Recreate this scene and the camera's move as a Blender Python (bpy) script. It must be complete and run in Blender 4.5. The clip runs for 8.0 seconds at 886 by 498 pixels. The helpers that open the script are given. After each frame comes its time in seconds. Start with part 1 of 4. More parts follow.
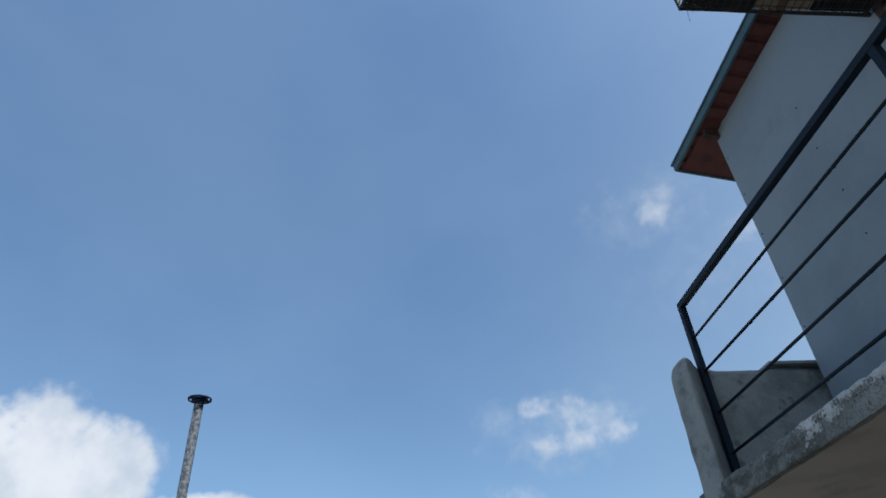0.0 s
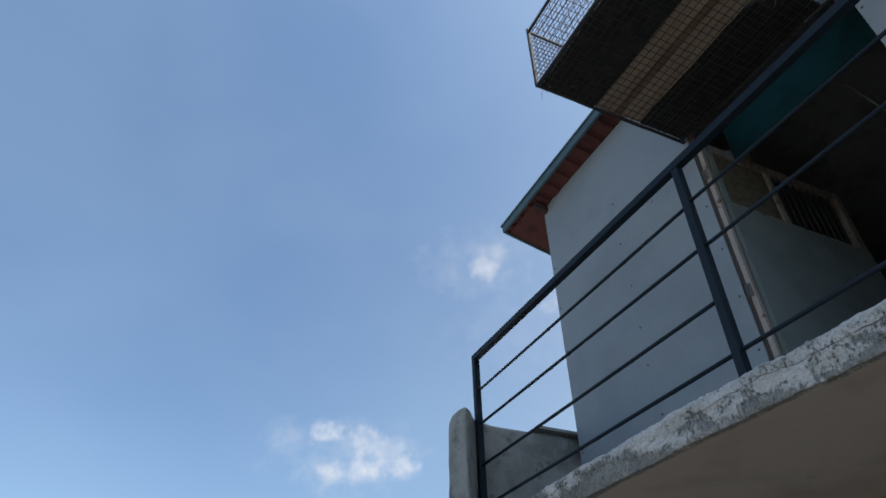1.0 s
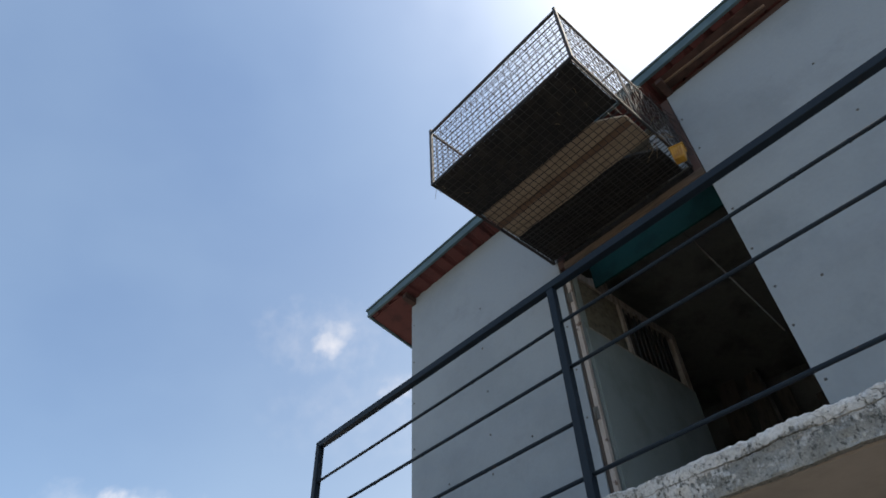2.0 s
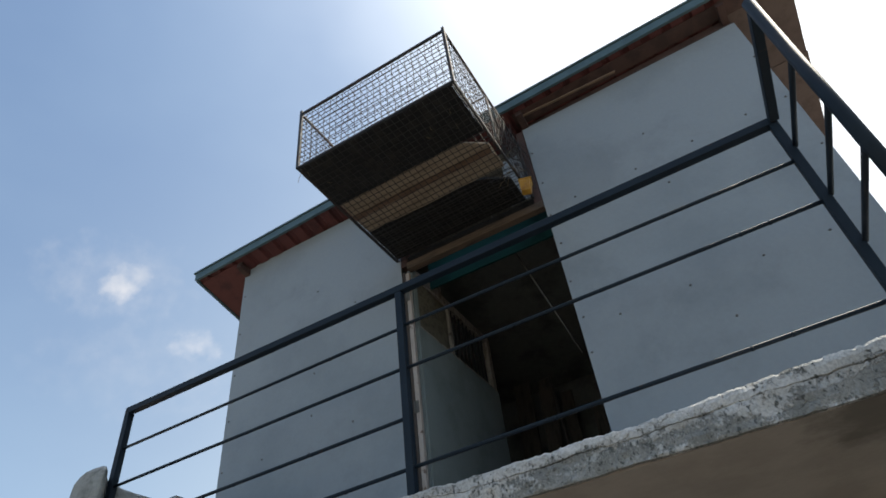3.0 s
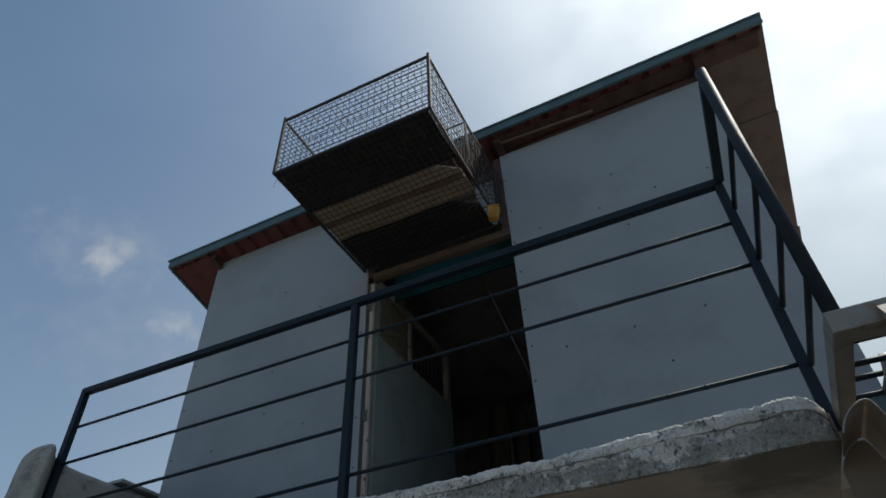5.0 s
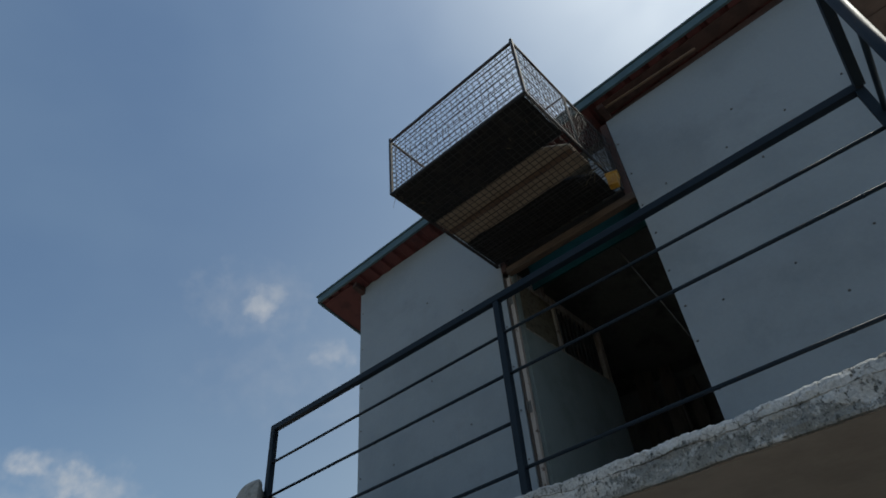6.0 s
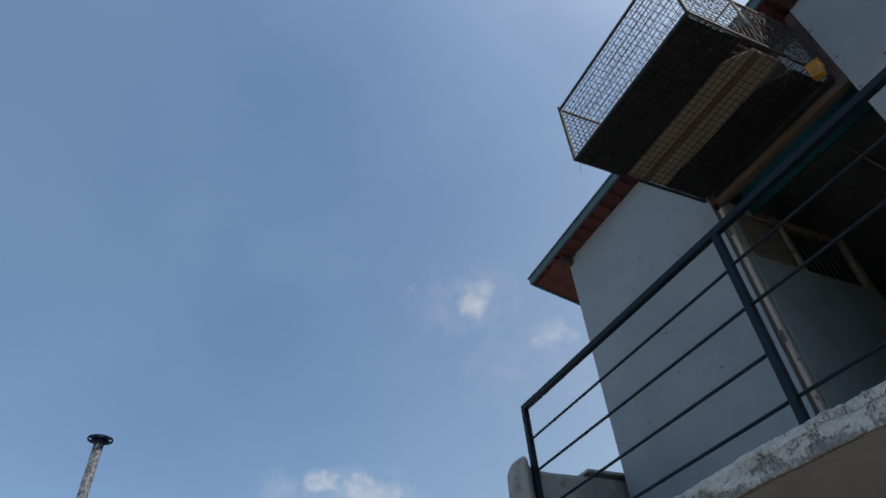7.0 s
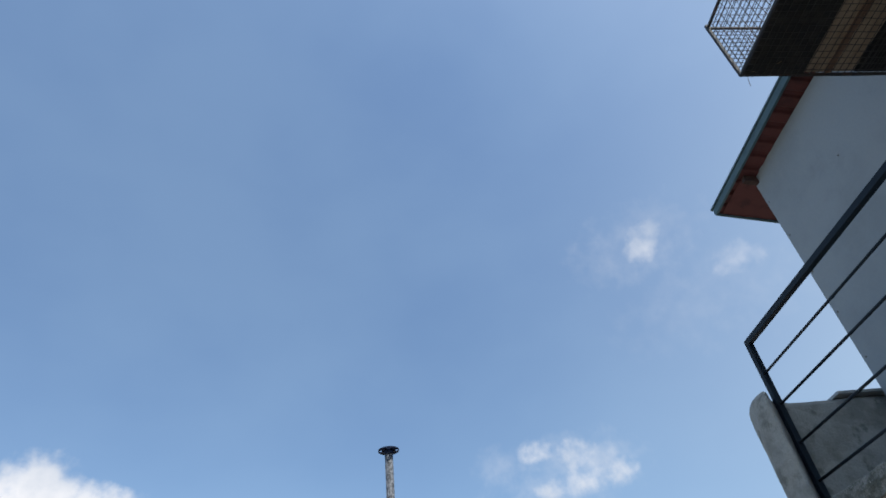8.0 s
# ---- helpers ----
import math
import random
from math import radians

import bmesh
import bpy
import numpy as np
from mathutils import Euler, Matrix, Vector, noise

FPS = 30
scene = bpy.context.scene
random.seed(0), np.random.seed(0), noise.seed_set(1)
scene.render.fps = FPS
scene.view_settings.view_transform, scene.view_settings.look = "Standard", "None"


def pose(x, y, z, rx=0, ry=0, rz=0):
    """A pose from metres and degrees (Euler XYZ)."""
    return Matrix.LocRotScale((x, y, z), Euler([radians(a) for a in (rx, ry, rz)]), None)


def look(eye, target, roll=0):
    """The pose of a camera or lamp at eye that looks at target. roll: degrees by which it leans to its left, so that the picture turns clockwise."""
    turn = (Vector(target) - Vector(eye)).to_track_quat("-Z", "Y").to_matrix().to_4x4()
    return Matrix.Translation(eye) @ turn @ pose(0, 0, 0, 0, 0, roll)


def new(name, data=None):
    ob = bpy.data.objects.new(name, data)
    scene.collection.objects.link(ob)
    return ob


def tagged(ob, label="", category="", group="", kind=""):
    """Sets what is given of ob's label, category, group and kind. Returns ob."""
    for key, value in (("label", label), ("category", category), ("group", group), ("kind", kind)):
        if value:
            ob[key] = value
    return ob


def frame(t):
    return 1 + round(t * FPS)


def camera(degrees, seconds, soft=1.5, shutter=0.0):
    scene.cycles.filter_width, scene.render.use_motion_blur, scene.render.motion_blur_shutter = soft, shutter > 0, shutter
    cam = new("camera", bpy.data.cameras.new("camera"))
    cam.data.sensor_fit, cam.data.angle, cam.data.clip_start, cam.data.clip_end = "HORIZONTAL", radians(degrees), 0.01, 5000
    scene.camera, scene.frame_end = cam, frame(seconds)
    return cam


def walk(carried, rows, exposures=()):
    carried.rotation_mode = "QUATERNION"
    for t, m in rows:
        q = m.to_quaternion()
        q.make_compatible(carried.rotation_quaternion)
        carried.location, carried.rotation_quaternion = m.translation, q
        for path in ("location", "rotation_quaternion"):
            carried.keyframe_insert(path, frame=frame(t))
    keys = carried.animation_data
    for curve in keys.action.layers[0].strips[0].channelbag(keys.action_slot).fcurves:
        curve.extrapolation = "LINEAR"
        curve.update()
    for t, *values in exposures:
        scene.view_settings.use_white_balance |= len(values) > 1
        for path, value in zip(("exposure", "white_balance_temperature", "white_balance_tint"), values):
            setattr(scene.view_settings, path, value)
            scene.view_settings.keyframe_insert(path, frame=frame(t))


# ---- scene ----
cam = camera(71.07, 8.0, soft=1.65)
PATH = [
    (0, (1.327, -1.847, 1.597), (-1.884, -1.487, 3.955), -3.95),
    (0.3, (1.321, -1.824, 1.598), (-1.852, -1.176, 3.947), -3.74),
    (0.5, (1.317, -1.792, 1.583), (-1.832, -0.995, 3.917), -2.87),
    (1, (1.313, -1.742, 1.610), (-1.552, -0.394, 4.054), -0.97),
    (1.5, (1.287, -1.776, 1.638), (-1.201, -0.078, 4.270), 0.28),
    (1.7, (1.271, -1.808, 1.643), (-1.041, -0.035, 4.384), -0.71),
    (2.8, (1.252, -2.037, 1.668), (-0.183, 0.513, 4.395), -7.24),
    (3, (1.265, -2.118, 1.642), (-0.021, 0.623, 4.256), -7.77),
    (3.5, (1.333, -2.166, 1.609), (0.163, 0.674, 4.171), -1.96),
    (4, (1.414, -2.150, 1.611), (0.406, 0.724, 4.204), -1.11),
    (4.1, (1.446, -2.136, 1.623), (0.464, 0.764, 4.198), -1.42),
    (4.2, (1.459, -2.142, 1.618), (0.502, 0.772, 4.185), -0.90),
    (5.3, (1.468, -2.179, 1.611), (0.104, 0.497, 4.253), -3.26),
    (5.5, (1.470, -2.182, 1.622), (-0.007, 0.455, 4.242), -3.43),
    (6, (1.466, -2.194, 1.602), (-0.432, 0.130, 4.246), -5.41),
    (6.5, (1.442, -2.224, 1.581), (-0.722, -0.149, 4.230), -5.61),
    (7, (1.472, -2.266, 1.533), (-1.209, -0.897, 4.167), -4.94),
    (7.5, (1.492, -2.327, 1.547), (-1.309, -1.388, 4.244), -5.41),
    (8, (1.532, -2.463, 1.524), (-1.492, -2.032, 4.107), -7.65),
]
EXPOSURES = [(0, -0.06, 5880, 4), (0.5, 0.02, 6030, 5), (1.0, 0.2, 6300, 7), (1.7, 0.50, 6850, 10), (2.8, 0.46, 7000, 9), (3.5, 0.22, 7080, 4), (4.2, -0.12, 6950, 4), (5.5, -0.46, 6530, 4), (6.5, -0.43, 6500, 5), (7.0, -0.14, 6350, 7), (8.0, 0.15, 6250, 7)]

walk(cam, [(t, look(eye, target, roll)) for t, eye, target, roll in PATH], EXPOSURES)

# ---- world and sun ----
SUN_AZ, SUN_EL = 54.0, 57.0  # degrees, azimuth from +y towards +x


def heading(az, el):
    a, e = radians(az), radians(el)
    return Vector((math.sin(a) * math.cos(e), math.cos(a) * math.cos(e), math.sin(e)))


def link(nt, a, b):
    nt.links.new(a, b)


def mathn(nt, op, a, b=None, clamp=False):
    n = nt.nodes.new("ShaderNodeMath")
    n.operation, n.use_clamp = op, clamp
    for i, v in enumerate((a, b)):
        if v is None:
            continue
        if isinstance(v, (int, float)):
            n.inputs[i].default_value = v
        else:
            link(nt, v, n.inputs[i])
    return n.outputs[0]


def smooth(nt, v, lo, hi):
    n = nt.nodes.new("ShaderNodeMapRange")
    n.interpolation_type = "SMOOTHSTEP"
    n.inputs["From Min"].default_value, n.inputs["From Max"].default_value = lo, hi
    link(nt, v, n.inputs["Value"])
    return n.outputs["Result"]


def dot(nt, v, w):
    n = nt.nodes.new("ShaderNodeVectorMath")
    n.operation = "DOT_PRODUCT"
    link(nt, v, n.inputs[0])
    n.inputs[1].default_value = w
    return n.outputs["Value"]


def noisen(nt, v, scale, detail=4.0, rough=0.55, stretch=None):
    if stretch:
        m = nt.nodes.new("ShaderNodeMapping")
        m.inputs["Scale"].default_value = stretch
        link(nt, v, m.inputs["Vector"])
        v = m.outputs["Vector"]
    n = nt.nodes.new("ShaderNodeTexNoise")
    n.inputs["Scale"].default_value, n.inputs["Detail"].default_value, n.inputs["Roughness"].default_value = scale, detail, rough
    link(nt, v, n.inputs["Vector"])
    return n.outputs["Fac"]


def mixc(nt, fac, a, b, kind="MIX"):
    n = nt.nodes.new("ShaderNodeMix")
    n.data_type, n.blend_type = "RGBA", kind
    for s, v in ((n.inputs["Factor"], fac), (n.inputs["A"], a), (n.inputs["B"], b)):
        if isinstance(v, (int, float)):
            s.default_value = v
        elif isinstance(v, (tuple, list)):
            s.default_value = (*v, 1) if len(v) == 3 else v
        else:
            link(nt, v, s)
    return n.outputs["Result"]


world = bpy.data.worlds.new("sky")
scene.world = world
world.use_nodes = True
wt = world.node_tree
wt.nodes.clear()
sky = wt.nodes.new("ShaderNodeTexSky")
sky.sky_type, sky.sun_disc = "NISHITA", False
sky.sun_elevation, sky.sun_rotation = radians(SUN_EL), radians(SUN_AZ)
sky.altitude, sky.air_density, sky.dust_density, sky.ozone_density = 200, 1.0, 0.4, 3.0
way = wt.nodes.new("ShaderNodeTexCoord").outputs["Generated"]
fluff = noisen(wt, way, 22.0, 4.0, 0.5)
billow = noisen(wt, way, 9.0, 5.0, 0.55)
wisp = noisen(wt, way, 44.0, 3.0, 0.5)
cirrus = noisen(wt, way, 2.3, 4.0, 0.5, (1, 1, 1.6))
# cumulus puffs: azimuth, elevation, half width and half height in degrees, density
PUFFS = [
    (-118.2, 15.2, 4.6, 6.2, 0.93), (-121.5, 14.5, 6.0, 5.6, 0.93), (-113.8, 15.6, 4.2, 4.6, 0.9), (-111.6, 17.6, 2.6, 1.9, 0.55), (-105.1, 13.4, 4.6, 1.7, 0.85),
    (-76.0, 21.0, 1.7, 1.2, 0.92), (-72.0, 20.4, 2.1, 1.5, 0.86), (-69.6, 18.3, 2.7, 1.3, 0.92), (-73.6, 17.9, 3.1, 1.3, 0.9),
    (-79.2, 20.0, 2.4, 1.9, 0.22), (-73.9, 19.0, 6.4, 3.2, 0.3), (-70.6, 19.6, 2.2, 1.6, 0.6),
    (-60.2, 35.9, 2.0, 1.5, 0.66), (-59.2, 36.9, 1.7, 1.2, 0.5), (-60.6, 36.2, 6.0, 3.4, 0.17), (-55.5, 30.0, 8.0, 4.2, 0.09), (-52.0, 31.9, 2.3, 1.4, 0.42), (-78.6, 13.4, 2.6, 1.5, 0.45),
]
cloud = None
for az, el, wide, high, dense in PUFFS:
    c = heading(az, el)
    side = Vector((math.cos(radians(az)), -math.sin(radians(az)), 0))
    above = side.cross(c)
    u, v = dot(wt, way, side / radians(wide)), dot(wt, way, above / radians(high))
    q = mathn(wt, "ADD", mathn(wt, "MULTIPLY", u, u), mathn(wt, "MULTIPLY", v, v))
    q = mathn(wt, "ADD", q, mathn(wt, "MULTIPLY", mathn(wt, "SUBTRACT", fluff, 0.5), 0.9 if wide > 4 and dense > 0.8 else 2.4))
    q = mathn(wt, "ADD", q, mathn(wt, "MULTIPLY", mathn(wt, "SUBTRACT", billow, 0.5), 1.6))
    q = mathn(wt, "ADD", q, mathn(wt, "MULTIPLY", mathn(wt, "SUBTRACT", wisp, 0.5), 0.35 if wide > 4 and dense > 0.8 else 1.7))
    body = mathn(wt, "MULTIPLY", smooth(wt, q, *((1.2, 0.55) if wide > 4 and dense > 0.8 else (1.4, -1.3))), dense)
    body = mathn(wt, "MULTIPLY", body, smooth(wt, dot(wt, way, c), 0.9, 0.97))
    cloud = body if cloud is None else mathn(wt, "MAXIMUM", cloud, body)
# thin high haze, bright towards the sun
near = dot(wt, way, heading(SUN_AZ, SUN_EL))
veil = mathn(wt, "POWER", mathn(wt, "MAXIMUM", near, 0.0), 9.5)
veil = mathn(wt, "MULTIPLY", veil, mathn(wt, "ADD", mathn(wt, "MULTIPLY", smooth(wt, cirrus, 0.35, 0.65), 0.8), 0.66))
# a clear lower sky: paler overhead than at the horizon
rise = mathn(wt, "ADD", mathn(wt, "MULTIPLY", smooth(wt, dot(wt, way, (0, 0, 1)), 0.1, 0.9), 0.30), 0.82)
clear = mixc(wt, 1.0, sky.outputs["Color"], rise, "MULTIPLY")
thin = mixc(wt, mathn(wt, "ADD", mathn(wt, "MULTIPLY", smooth(wt, cirrus, 0.3, 0.7), 0.05), 0.05), clear, (4.9, 6.4, 7.2))
broad_veil = mathn(wt, "MULTIPLY", mathn(wt, "POWER", mathn(wt, "MAXIMUM", dot(wt, way, heading(0, 5)), 0.0), 2.8), 0.95, True)
thin = mixc(wt, broad_veil, thin, (4.5, 5.1, 5.6))
tint = mixc(wt, mathn(wt, "MULTIPLY", veil, 1.0, True), thin, (15.0, 15.2, 15.5))
lit = mixc(wt, smooth(wt, billow, 0.35, 0.65), (4.4, 4.5, 4.9), (6.3, 6.0, 6.0))
tint = mixc(wt, cloud, tint, lit)
back = wt.nodes.new("ShaderNodeBackground")
back.inputs["Strength"].default_value = 0.15
link(wt, tint, back.inputs["Color"])
link(wt, back.outputs[0], wt.nodes.new("ShaderNodeOutputWorld").inputs["Surface"])

sun = new("sun", bpy.data.lights.new("sun", "SUN"))
sun.data.energy, sun.data.angle, sun.data.color = 4.2, radians(0.55), (1.0, 0.95, 0.87)
sun.matrix_world = look(heading(SUN_AZ, SUN_EL) * 30, (0, 0, 0))


# ---- materials ----
def surface(name, base, rough=0.6, metal=0.0, second=None, blend=(0.45, 0.65), scale=6.0, grain=60.0, deep=0.15, bump=0.2, size=0.004,
            stain=None, stain_at=(0.55, 0.7), stain_scale=2.5, stretch=None, each=0.0, gloss=0.5):
    """A worn surface: a base colour, a second tone in patches, fine grain, stains and relief."""
    m = bpy.data.materials.new(name)
    m.use_nodes = True
    nt = m.node_tree
    bsdf = nt.nodes["Principled BSDF"]
    at = nt.nodes.new("ShaderNodeTexCoord").outputs["Object"]
    fine = noisen(nt, at, grain, 5.0, 0.6, stretch)
    broad = noisen(nt, at, scale, 5.0, 0.6, stretch)
    col = mixc(nt, smooth(nt, broad, *blend), base, second or tuple(c * 0.8 for c in base))
    if stain:
        spot = noisen(nt, at, stain_scale, 7.0, 0.65)
        col = mixc(nt, smooth(nt, spot, *stain_at), col, stain)
    shade = mathn(nt, "ADD", mathn(nt, "MULTIPLY", fine, 2 * deep), 1.0 - deep)
    if each:
        info = nt.nodes.new("ShaderNodeObjectInfo").outputs["Random"]
        shade = mathn(nt, "MULTIPLY", shade, mathn(nt, "ADD", mathn(nt, "MULTIPLY", info, each), 1.0 - each / 2))
    col = mixc(nt, 1.0, col, shade, "MULTIPLY")
    link(nt, col, bsdf.inputs["Base Color"])
    bsdf.inputs["Metallic"].default_value = metal
    bsdf.inputs["Specular IOR Level"].default_value = gloss
    link(nt, mathn(nt, "ADD", mathn(nt, "MULTIPLY", broad, 0.25), rough - 0.125, True), bsdf.inputs["Roughness"])
    b = nt.nodes.new("ShaderNodeBump")
    b.inputs["Strength"].default_value, b.inputs["Distance"].default_value = bump, size
    link(nt, fine, b.inputs["Height"])
    link(nt, b.outputs["Normal"], bsdf.inputs["Normal"])
    return m


BOARD = surface("cement_board", (0.268, 0.298, 0.320), 0.75, second=(0.236, 0.265, 0.287), scale=1.6, grain=45, deep=0.07, bump=0.08,
                stain=(0.213, 0.238, 0.258), stain_at=(0.52, 0.76), stain_scale=1.9)
BOARD_IN = surface("cement_board_door", (0.205, 0.235, 0.228), 0.75, second=(0.175, 0.20, 0.192), scale=3, grain=50, deep=0.06, bump=0.08)
EDGE = surface("board_edge", (0.065, 0.050, 0.042), 0.85)
RAIL = surface("rail_paint", (0.0062, 0.0130, 0.0215), 0.6, second=(0.009, 0.0175, 0.0275), scale=9, grain=120, deep=0.12, bump=0.15, size=0.002,
               stain=(0.035, 0.024, 0.02), stain_at=(0.64, 0.70), stain_scale=16, gloss=0.25)


def whitewash(name):
    """Old concrete under whitewash that has flaked away in small chips and a few larger bald patches."""
    m = bpy.data.materials.new(name)
    m.use_nodes = True
    nt = m.node_tree
    bsdf = nt.nodes["Principled BSDF"]
    at = nt.nodes.new("ShaderNodeTexCoord").outputs["Object"]
    xyz = nt.nodes.new("ShaderNodeSeparateXYZ")
    link(nt, at, xyz.inputs[0])
    chips = noisen(nt, at, 85.0, 4.0, 0.65, (1.15, 1, 0.85))
    mid = noisen(nt, at, 11.0, 6.0, 0.65, (0.8, 1, 1.2))
    bald = noisen(nt, at, 3.2, 4.0, 0.55, (0.8, 1, 3.0))
    high = mathn(nt, "MULTIPLY", mathn(nt, "SUBTRACT", xyz.outputs["Z"], 2.375), 1.5)
    keep = mathn(nt, "ADD", mathn(nt, "ADD", mathn(nt, "MULTIPLY", chips, 0.5), mathn(nt, "MULTIPLY", mid, 0.8)), mathn(nt, "MULTIPLY", bald, 0.7))
    keep = mathn(nt, "ADD", keep, high)
    # least worn along the middle stretch
    bare_ends = mathn(nt, "ADD", mathn(nt, "MULTIPLY", smooth(nt, xyz.outputs["X"], 0.75, 1.25), 0.05), mathn(nt, "MULTIPLY", smooth(nt, xyz.outputs["X"], -0.5, -1.4), 0.12))
    keep = mathn(nt, "SUBTRACT", keep, bare_ends)
    mask = smooth(nt, keep, 0.94, 1.02)
    stone = mixc(nt, smooth(nt, mid, 0.38, 0.62), (0.215, 0.212, 0.195), (0.32, 0.315, 0.292))
    mould = noisen(nt, at, 6.0, 6.0, 0.7)
    stone = mixc(nt, smooth(nt, mould, 0.60, 0.74), stone, (0.11, 0.115, 0.10))
    stone = mixc(nt, smooth(nt, chips, 0.46, 0.34), stone, (0.075, 0.077, 0.07))
    # dark growth on the far stretch
    stone = mixc(nt, mathn(nt, "MULTIPLY", smooth(nt, xyz.outputs["X"], -0.4, -1.1), smooth(nt, mid, 0.36, 0.56)), stone, (0.085, 0.09, 0.075))
    paint = mixc(nt, smooth(nt, bald, 0.4, 0.65), (0.45, 0.435, 0.405), (0.58, 0.56, 0.53))
    paint = mixc(nt, smooth(nt, noisen(nt, at, 28.0, 5.0, 0.7), 0.52, 0.75), paint, (0.44, 0.435, 0.41))
    paint = mixc(nt, mathn(nt, "MULTIPLY", smooth(nt, xyz.outputs["X"], 0.7, 1.2), smooth(nt, mathn(nt, "ADD", bald, mathn(nt, "MULTIPLY", mid, 0.5)), 0.9, 0.62)), paint, (0.42, 0.41, 0.385))
    col = mixc(nt, mask, stone, paint)
    cells = nt.nodes.new("ShaderNodeTexVoronoi")
    cells.feature = "DISTANCE_TO_EDGE"
    cells.inputs["Scale"].default_value = 5.0
    bent = nt.nodes.new("ShaderNodeMix")
    bent.data_type = "VECTOR"
    bent.inputs["Factor"].default_value = 0.11
    nz = nt.nodes.new("ShaderNodeTexNoise")
    nz.inputs["Scale"].default_value = 20.0
    link(nt, at, nz.inputs["Vector"])
    link(nt, at, bent.inputs["A"])
    link(nt, nz.outputs["Color"], bent.inputs["B"])
    link(nt, bent.outputs["Result"], cells.inputs["Vector"])
    line = mathn(nt, "MULTIPLY", smooth(nt, cells.outputs["Distance"], 0.009, 0.002), smooth(nt, mould, 0.44, 0.54))
    col = mixc(nt, mathn(nt, "MULTIPLY", line, 0.4), col, (0.07, 0.068, 0.06))
    speck = mathn(nt, "ADD", mathn(nt, "MULTIPLY", smooth(nt, noisen(nt, at, 120.0, 4.0, 0.75), 0.36, 0.6), 0.32), 0.72)
    col = mixc(nt, 1.0, col, speck, "MULTIPLY")
    link(nt, col, bsdf.inputs["Base Color"])
    bsdf.inputs["Roughness"].default_value = 0.9
    b = nt.nodes.new("ShaderNodeBump")
    b.inputs["Strength"].default_value, b.inputs["Distance"].default_value = 0.8, 0.006
    link(nt, mathn(nt, "ADD", mathn(nt, "MULTIPLY", mask, 0.6), mathn(nt, "SUBTRACT", mathn(nt, "MULTIPLY", mid, 0.9), line)), b.inputs["Height"])
    link(nt, b.outputs["Normal"], bsdf.inputs["Normal"])
    return m


KERB = whitewash("flaked_whitewash")
PARAPET = surface("cement_render", (0.29, 0.292, 0.275), 0.92, second=(0.205, 0.208, 0.195), scale=4.5, grain=70, deep=0.25, bump=0.7, size=0.008,
                  stain=(0.15, 0.153, 0.142), stain_at=(0.55, 0.66), stain_scale=6)
SOFFIT = surface("brown_soffit", (0.42, 0.37, 0.325), 0.85, second=(0.36, 0.315, 0.275), scale=2.2, grain=35, deep=0.09, bump=0.2,
                 stain=(0.27, 0.23, 0.20), stain_at=(0.55, 0.75), stain_scale=1.7)
# stain in the slab's outer corner, with the shadow there painted in
nt = SOFFIT.node_tree
far = nt.nodes.new("ShaderNodeVectorMath")
far.operation = "DISTANCE"
far.inputs[1].default_value = (1.66, -0.02, 2.31)
at = nt.nodes.new("ShaderNodeTexCoord").outputs["Object"]
link(nt, at, far.inputs[0])
stain_shade = mathn(nt, "ADD", far.outputs["Value"], mathn(nt, "MULTIPLY", mathn(nt, "SUBTRACT", noisen(nt, at, 7.0, 5.0, 0.6), 0.5), 0.5))
sock = nt.nodes["Principled BSDF"].inputs["Base Color"]
col = sock.links[0].from_socket
link(nt, mixc(nt, mathn(nt, "MULTIPLY", smooth(nt, stain_shade, 0.34, 0.12), 0.75), col, (0.12, 0.105, 0.09)), sock)
LOWER = surface("lower_wall_paint", (0.36, 0.33, 0.28), 0.85, scale=2, grain=40, deep=0.1)
FASCIA = surface("teal_paint", (0.078, 0.130, 0.150), 0.62, second=(0.062, 0.105, 0.124), scale=5, grain=60, deep=0.1, bump=0.1, gloss=0.3)
REDSHEET = surface("red_sheet", (0.105, 0.030, 0.028), 0.8, second=(0.066, 0.021, 0.021), scale=6, grain=50, deep=0.14, bump=0.12)
GREEN = surface("green_board", (0.003, 0.045, 0.043), 0.75, second=(0.003, 0.034, 0.033), scale=5, grain=50, deep=0.12, gloss=0.25)
TIMBER = surface("weathered_timber", (0.29, 0.255, 0.22), 0.8, second=(0.19, 0.155, 0.125), scale=10, grain=55, deep=0.2, bump=0.35, stretch=(4, 4, 0.6),
                 stain=(0.12, 0.08, 0.06), stain_at=(0.57, 0.63), stain_scale=9)
STRIP = surface("flaked_strip", (0.38, 0.325, 0.285), 0.8, second=(0.30, 0.25, 0.215), scale=10, grain=55, deep=0.2, bump=0.4, stretch=(4, 4, 0.6),
                stain=(0.13, 0.085, 0.065), stain_at=(0.6, 0.65), stain_scale=12)
BROWNWOOD = surface("brown_timber", (0.10, 0.068, 0.047), 0.85, second=(0.055, 0.04, 0.031), scale=9, grain=60, deep=0.2, bump=0.3, stretch=(0.6, 4, 4))
REDWOOD = surface("reddish_post", (0.066, 0.034, 0.028), 0.8, second=(0.043, 0.024, 0.02), scale=9, grain=60, deep=0.2, bump=0.3)
PLY = surface("beige_board", (0.315, 0.245, 0.175), 0.8, second=(0.245, 0.185, 0.13), scale=6, grain=45, deep=0.12, bump=0.2, stretch=(0.7, 5, 5))
OLDWOOD = surface("grey_brown_board", (0.075, 0.06, 0.048), 0.9, second=(0.045, 0.037, 0.03), scale=8, grain=50, deep=0.25, bump=0.3, stretch=(4, 4, 0.6))
